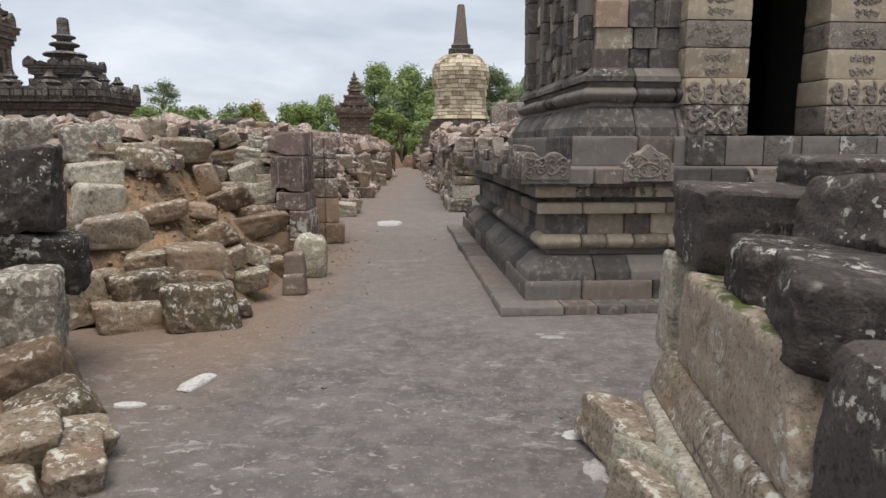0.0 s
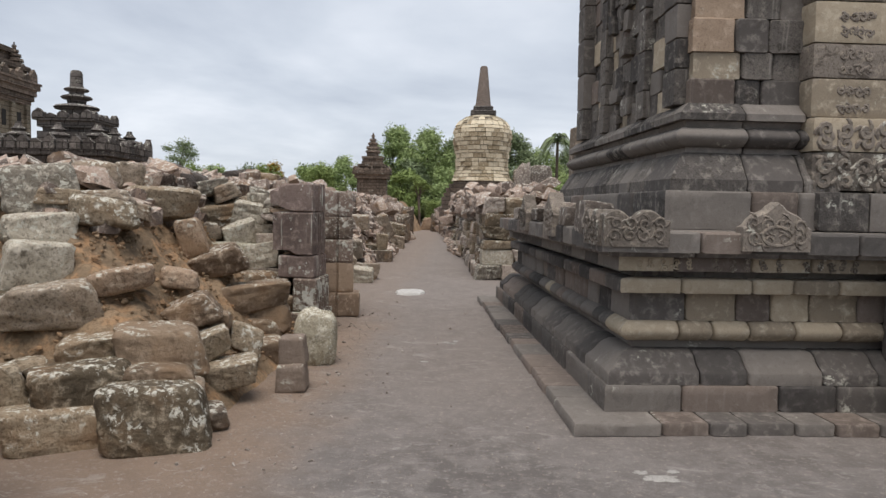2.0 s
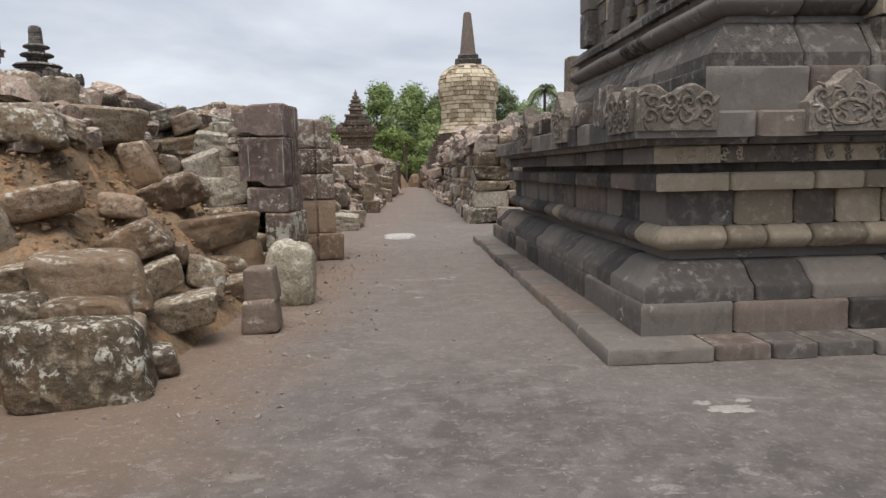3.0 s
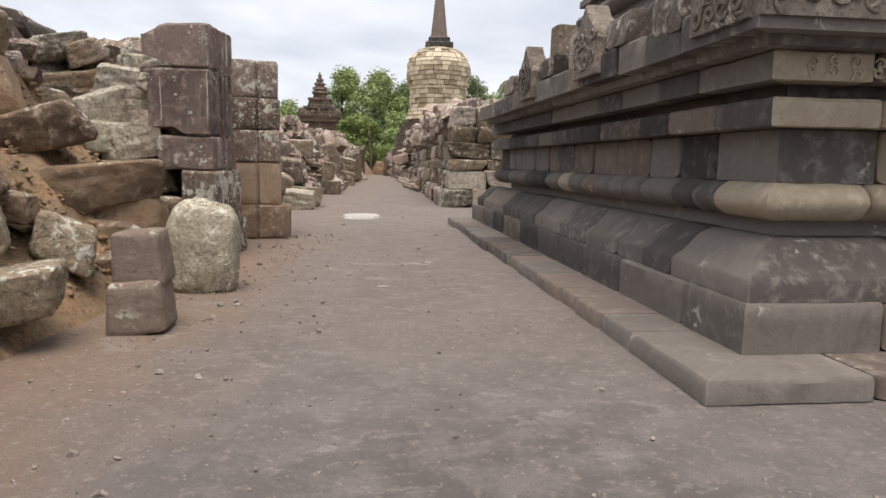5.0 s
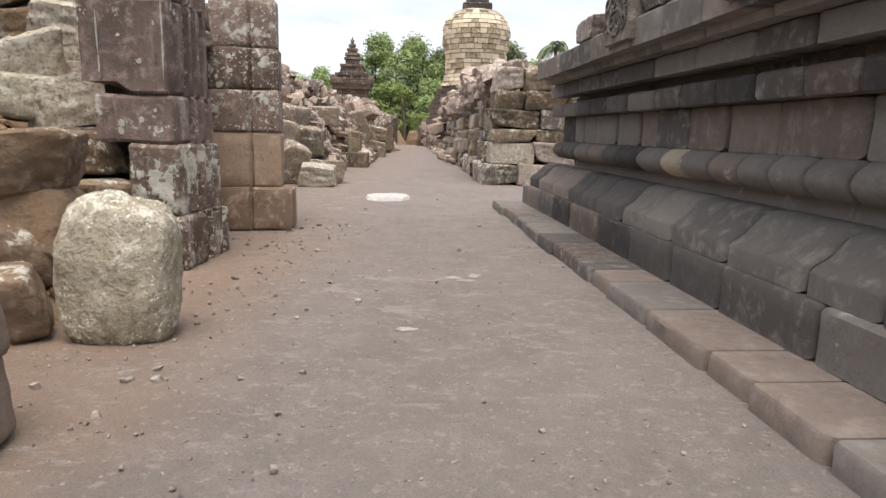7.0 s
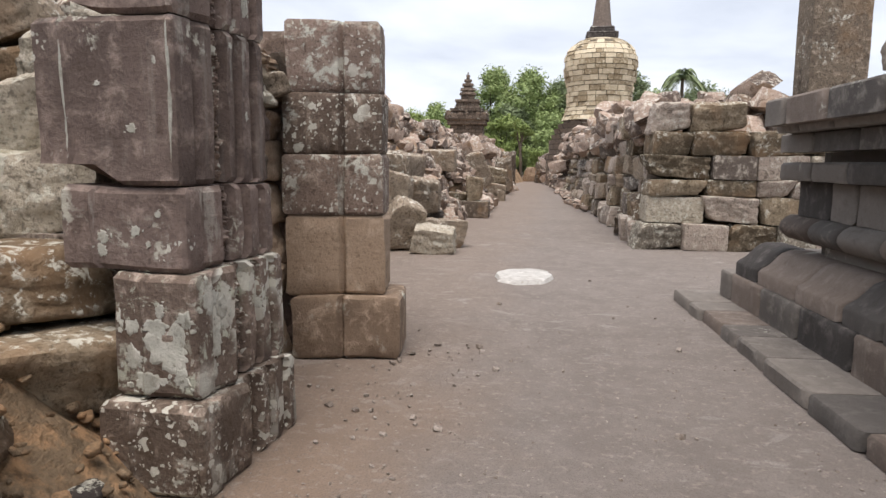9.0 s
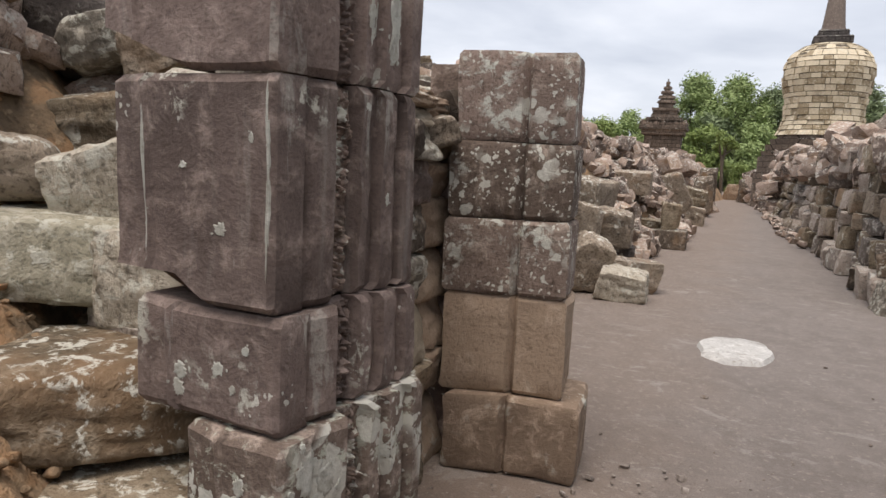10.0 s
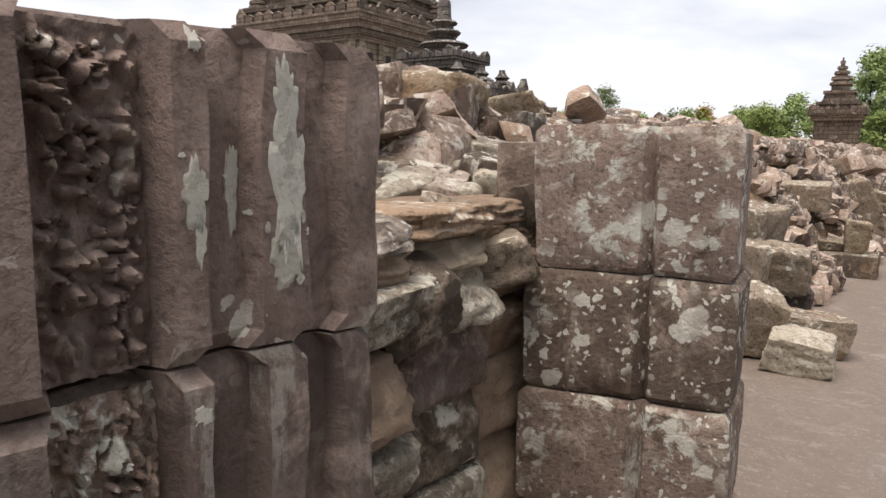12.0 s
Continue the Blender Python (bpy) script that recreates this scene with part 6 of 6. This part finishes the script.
dark_roof = candi(pose(-16.25, 30.1, -0.22, 0, 0, 4) @ Matrix.Scale(1.248, 4), "dark grey stone temple roof with stacked stone discs, beyond the mound",
                  [(1.36, 0.0, 2.55, 0.0), (1.46, 2.5, 2.66, 0.0), (1.56, 2.66, 2.78, 0.0), (1.66, 2.78, 2.92, 0.0), (1.78, 2.92, 3.10, 0.02), (1.66, 3.1, 3.42, 0.0), (0.86, 3.4, 3.72, 0.0), (0.74, 3.72, 3.86, 0.0), (0.86, 3.86, 4.16, 0.10)],
                  None, [], [(1.78, 3.08, 9, 0.42), (0.95, 4.14, 5, 0.20)])
for r0, zc, hh in ((0.70, 4.58, 0.22), (0.48, 4.92, 0.18), (0.38, 5.18, 0.16)):
    vs, fs = lathe([(4.12 if r0 == 0.70 else zc - 0.26, r0 * 0.55), (zc - hh / 2, r0 * 0.62), (zc - hh / 4, r0 * 0.94), (zc, r0), (zc + hh / 4, r0 * 0.9), (zc + hh / 2, r0 * 0.55)], 24)
    under("roof_disc", mesh_from("roof_disc", vs, fs, M["candi"], 50), dark_roof)
vs, fs = lathe([(5.2, 0.24), (5.34, 0.20), (5.68, 0.19), (5.78, 0.17), (5.82, 0.10)], 16)
under("top_knob", mesh_from("top_knob", vs, fs, M["candi"], 50), dark_roof)
for sx, sy in ((-1, -1), (1, -1), (1, 1), (-1, 1), (0, -1), (1, 0)):
    vs, fs = lathe([(3.42, 0.20), (3.5, 0.30), (3.56, 0.34), (3.62, 0.28), (3.66, 0.16), (3.74, 0.22), (3.80, 0.14), (3.88, 0.10), (3.96, 0.08)], 14)
    under("small_finial", mesh_from("small_finial", [(v[0] + sx * 1.22, v[1] + sy * 1.22, v[2]) for v in vs], fs, M["candi"], 50), dark_roof)

tan_temple = candi(pose(-34.9, 44.3, -0.76, 0, 0, 4) @ Matrix.Scale(1.42, 4), "tall tan stone temple wall under a dark stepped roof",
                   [(3.3, 0.0, 6.75, 0.0), (3.40, 3.9, 4.1, 0.0), (3.50, 4.1, 4.3, 0.0), (3.40, 4.3, 4.55, 0.0), (3.40, 6.30, 6.5, 0.0), (3.50, 6.5, 6.75, 0.0), (3.58, 6.75, 7.05, 0.0), (3.70, 7.05, 7.4, 0.05), (3.3, 7.4, 8.15, 0.1), (2.8, 8.15, 8.95, 0.15), (2.0, 8.95, 9.75, 0.15), (1.3, 9.75, 10.5, 0.15)],
                   (10.5, 1.0), [(2.9, 8.15, 0.45), (2.1, 8.95, 0.4)], [(3.6, 7.4, 12, 0.45)], mat="candi_brown", wall_mat="candi_pale")
# pilasters, and dark blocks painted as niche shade, on the two walls seen
for side in (0, 90):
    turn_m = pose(0, 0, 0, 0, 0, side)
    for k in range(6):
        under("pilaster", rough_mesh("dressed", k % 5, M["candi_pale"]), tan_temple, turn_m @ box_m(-3.1 + 1.24 * k, -3.32, 5.42, 0.36, 0.22, 1.75))
    for k in range(5):
        under("niche", rough_mesh("dressed", k, M["interior"]), tan_temple, turn_m @ box_m(-2.48 + 1.24 * k, -3.27, 5.5, 0.34, 0.10, 0.75))
candi(pose(-7.85, 61.5, 0, 0, 0, 3), "small dark stone temple with a pointed finial in the distance",
      [(1.25, 0.0, 4.2, 0.0), (1.45, 4.0, 4.35, 0.0), (1.62, 4.35, 4.62, 0.0), (1.15, 4.6, 5.2, 0.1), (0.8, 5.2, 5.9, 0.1), (0.5, 5.9, 6.4, 0.08)],
      (6.3, 0.68), [(1.15, 4.62, 0.24), (0.8, 5.2, 0.18)], [(1.55, 4.6, 7, 0.3)], mat="candi_brown")


# ---- trees ----
def tree(x, y, h, spread, seed, mat="leaf", trunk_h=None, leaves=2600, leaf=0.34, label="broad leafy green tree in the distance", clumps=46, flat=0.8):
    rng = random.Random(seed)
    ob = thing("tree", label, "tree", at=pose(x, y, 0))
    th = trunk_h if trunk_h is not None else h * 0.4
    verts, faces = [], []

    def limb(a, c, r0, r1, sides=7, segs=4):
        a, c = Vector(a), Vector(c)
        d = (c - a).normalized()
        s1 = d.orthogonal().normalized()
        s2 = d.cross(s1)
        base = len(verts)
        bend = Vector((rng.uniform(-1, 1), rng.uniform(-1, 1), 0)) * (c - a).length * 0.08
        for k in range(segs + 1):
            f = k / segs
            p0 = a.lerp(c, f) + bend * math.sin(f * math.pi)
            r = r0 + (r1 - r0) * f
            for i in range(sides):
                an = 2 * math.pi * i / sides
                verts.append(tuple(p0 + s1 * math.cos(an) * r + s2 * math.sin(an) * r))
        for k in range(segs):
            for i in range(sides):
                j = (i + 1) % sides
                faces.append((base + k * sides + i, base + k * sides + j, base + (k + 1) * sides + j, base + (k + 1) * sides + i))

    tr = max(h * 0.028, 0.04)
    limb((0, 0, 0), (rng.uniform(-0.2, 0.2), 0, th), tr, tr * 0.7)
    centres = []
    for k in range(clumps):
        an, rad = rng.uniform(0, 6.283), math.sqrt(rng.random())
        zz3 = th * 0.75 + (h - th * 0.75) * rng.random()
        top = math.sin(min((zz3 - th * 0.6) / (h - th * 0.6), 1) * math.pi * 0.85 + 0.35)
        rr = spread * rad * max(top, 0.25)
        c = Vector((rr * math.cos(an), rr * math.sin(an), zz3))
        centres.append((c, spread * rng.uniform(0.22, 0.40)))
        if k < 9:
            limb((0, 0, th * rng.uniform(0.7, 1.0)), c, tr * 0.45, tr * 0.12, 5, 3)
    under("trunk", mesh_from("trunk", verts, faces, M["bark"], 60), ob)
    lv, lf = [], []
    for _ in range(int(leaves * 3.6)):
        c, r = rng.choice(centres)
        d = Vector((rng.gauss(0, 1), rng.gauss(0, 1), rng.gauss(0, 1) * flat)).normalized()
        q = c + d * r * (0.3 + 0.8 * rng.random())
        u = Vector((rng.gauss(0, 1), rng.gauss(0, 1), rng.gauss(0, 0.6))).normalized()
        w = u.cross(d)
        if w.length < 0.05:
            continue
        w.normalize()
        s = 0.5 * leaf * rng.uniform(0.6, 1.3)
        o = len(lv)
        lv += [tuple(q - u * s), tuple(q + w * s * 0.42 + d * s * 0.1), tuple(q + u * s), tuple(q - w * s * 0.42 + d * s * 0.1)]
        lf.append((o, o + 1, o + 2, o + 3))
    under("crown", mesh_from("crown", lv, lf, M[mat]), ob)
    return ob


tree(-7.2, 76, 9.6, 3.2, 1, "leaf", 2.0, 5200, 0.34, clumps=84)
tree(-3.6, 74, 9.2, 3.0, 2, "leaf", 2.0, 5200, 0.32, clumps=84)
tree(-0.6, 77, 8.8, 3.2, 3, "leaf_dark", 2.0, 5000, 0.30, clumps=84)
tree(-5.3, 72, 6.0, 2.6, 4, "leaf_dark", 0.8, 3600, 0.30)
tree(-1.9, 71, 5.0, 2.6, 5, "leaf", 0.6, 3600, 0.30)
tree(5.2, 74, 9.0, 3.2, 6, "leaf_dark", 2.0, 4200, 0.34)
tree(8.6, 80, 8.0, 3.5, 7, "leaf", 2.0, 3600, 0.36)
tree(13.5, 84, 9.0, 4.0, 8, "leaf_dark", 2.0, 3200, 0.38)
tree(-31.0, 76, 8.3, 2.9, 9, "leaf_dark", 5.4, 900, 0.26, "slim dark tree with an open crown", 14, 0.5)
tree(-12.8, 74, 6.3, 2.8, 10, "leaf", 2.0, 2600, 0.32)
tree(-16.0, 78, 5.6, 2.6, 11, "leaf_light", 2.0, 2200, 0.32)
tree(-20.5, 75, 5.9, 1.7, 12, "leaf_orange", 2.0, 1500, 0.30, "small tree with yellow-orange leaves")
tree(-23.5, 76, 5.4, 2.6, 13, "leaf_dark", 1.5, 2200, 0.32)
tree(-27.5, 77, 5.2, 2.8, 14, "leaf", 1.2, 2200, 0.34)
tree(-34.5, 77, 5.6, 3.0, 15, "leaf", 1.2, 2200, 0.34)
tree(-39.5, 78, 5.8, 3.0, 16, "leaf_dark", 1.2, 2000, 0.34)
tree(-46, 80, 6.5, 3.6, 17, "leaf", 1.2, 2000, 0.36)
tree(-3.4, 56, 4.3, 0.95, 18, "leaf_light", 2.6, 700, 0.20, "slim young tree with a light green crown", 9)
tree(-5.6, 58, 1.9, 1.0, 19, "leaf_orange", 0.3, 600, 0.16, "low yellow-green shrub among the ruins", 9)
tree(-2.4, 60, 1.9, 1.2, 20, "leaf_light", 0.3, 600, 0.16, "low yellow-green shrub among the ruins", 9)
tree(4.1, 30.0, 3.0, 0.55, 22, "leaf", 2.3, 420, 0.12, "leafy weed growing on the ruined wall", 8)


HEDGE = random.Random(71)
for k in range(16):
    tree(-50 + 3.1 * k + HEDGE.uniform(-1, 1), 66 + HEDGE.uniform(0, 6), HEDGE.uniform(4.5, 5.5), HEDGE.uniform(2.2, 3.0), 200 + k, HEDGE.choice(("leaf", "leaf_dark", "leaf_light")), 0.5, 1700, 0.30, "bushy green tree in the distant hedge", 22)


def palm(x, y, h, seed):
    rng = random.Random(seed)
    ob = thing("palm_tree", "palm tree with arching green fronds", "palm tree", at=pose(x, y, 0))
    vs, fs = lathe([(0, 0.22), (h * 0.5, 0.16), (h, 0.13)], 8)
    under("trunk", mesh_from("trunk", vs, fs, M["bark"], 60), ob)
    for k in range(24):
        an, up = 2 * math.pi * k / 24 * 5 + rng.uniform(-0.2, 0.2), rng.uniform(-0.3, 1.35)
        lv, lf = [], []
        ln = rng.uniform(2.0, 2.7)
        for i in range(26):
            f = i / 25
            r, z2 = ln * f * math.cos(up) * (1 - 0.15 * f), h + ln * (math.sin(up) * f - 0.85 * f * f)
            q = Vector((r * math.cos(an), r * math.sin(an), z2))
            for sgn in (-1, 1):
                o = len(lv)
                side = Vector((-math.sin(an) * sgn, math.cos(an) * sgn, 0)) * 0.42 * (1 - 0.5 * f) + Vector((0, 0, -0.3 * rng.uniform(0.6, 1.2)))
                along = Vector((math.cos(an), math.sin(an), 0)) * 0.05
                lv += [tuple(q - along), tuple(q + along), tuple(q + side + along * 4), tuple(q + side + along * 3)]
                lf.append((o, o + 1, o + 2, o + 3))
        under("frond", mesh_from("frond", lv, lf, M["leaf_dark"]), ob)
    return ob


palm(9.4, 70, 8.6, 1)

# upright broken stone beyond the wall
us = new("standing_stone", rough_mesh("slab", 2, M["ruin"]))
us.matrix_basis = box_m(3.55, 44.0, 2.0, 1.05, 0.7, 4.6, 5)
tagged(us, "pale grey broken standing stone beside the stupa", "stone")

us2 = new("standing_stone", rough_mesh("slab", 4, M["ruin"]))
us2.matrix_basis = box_m(4.85, 44.6, 2.0, 1.5, 0.7, 4.7, 5, 0, -6)
tagged(us2, "broad pale grey broken slab beside the stupa", "stone")

tall = new("standing_stone", rough_mesh("dressed", 3, M["grey"]))
tall.matrix_basis = box_m(2.93, 19.15, 2.66, 0.80, 0.55, 2.17, 4, 0, 0)
tagged(tall, "tall upright grey slab standing on the ruined wall", "stone")
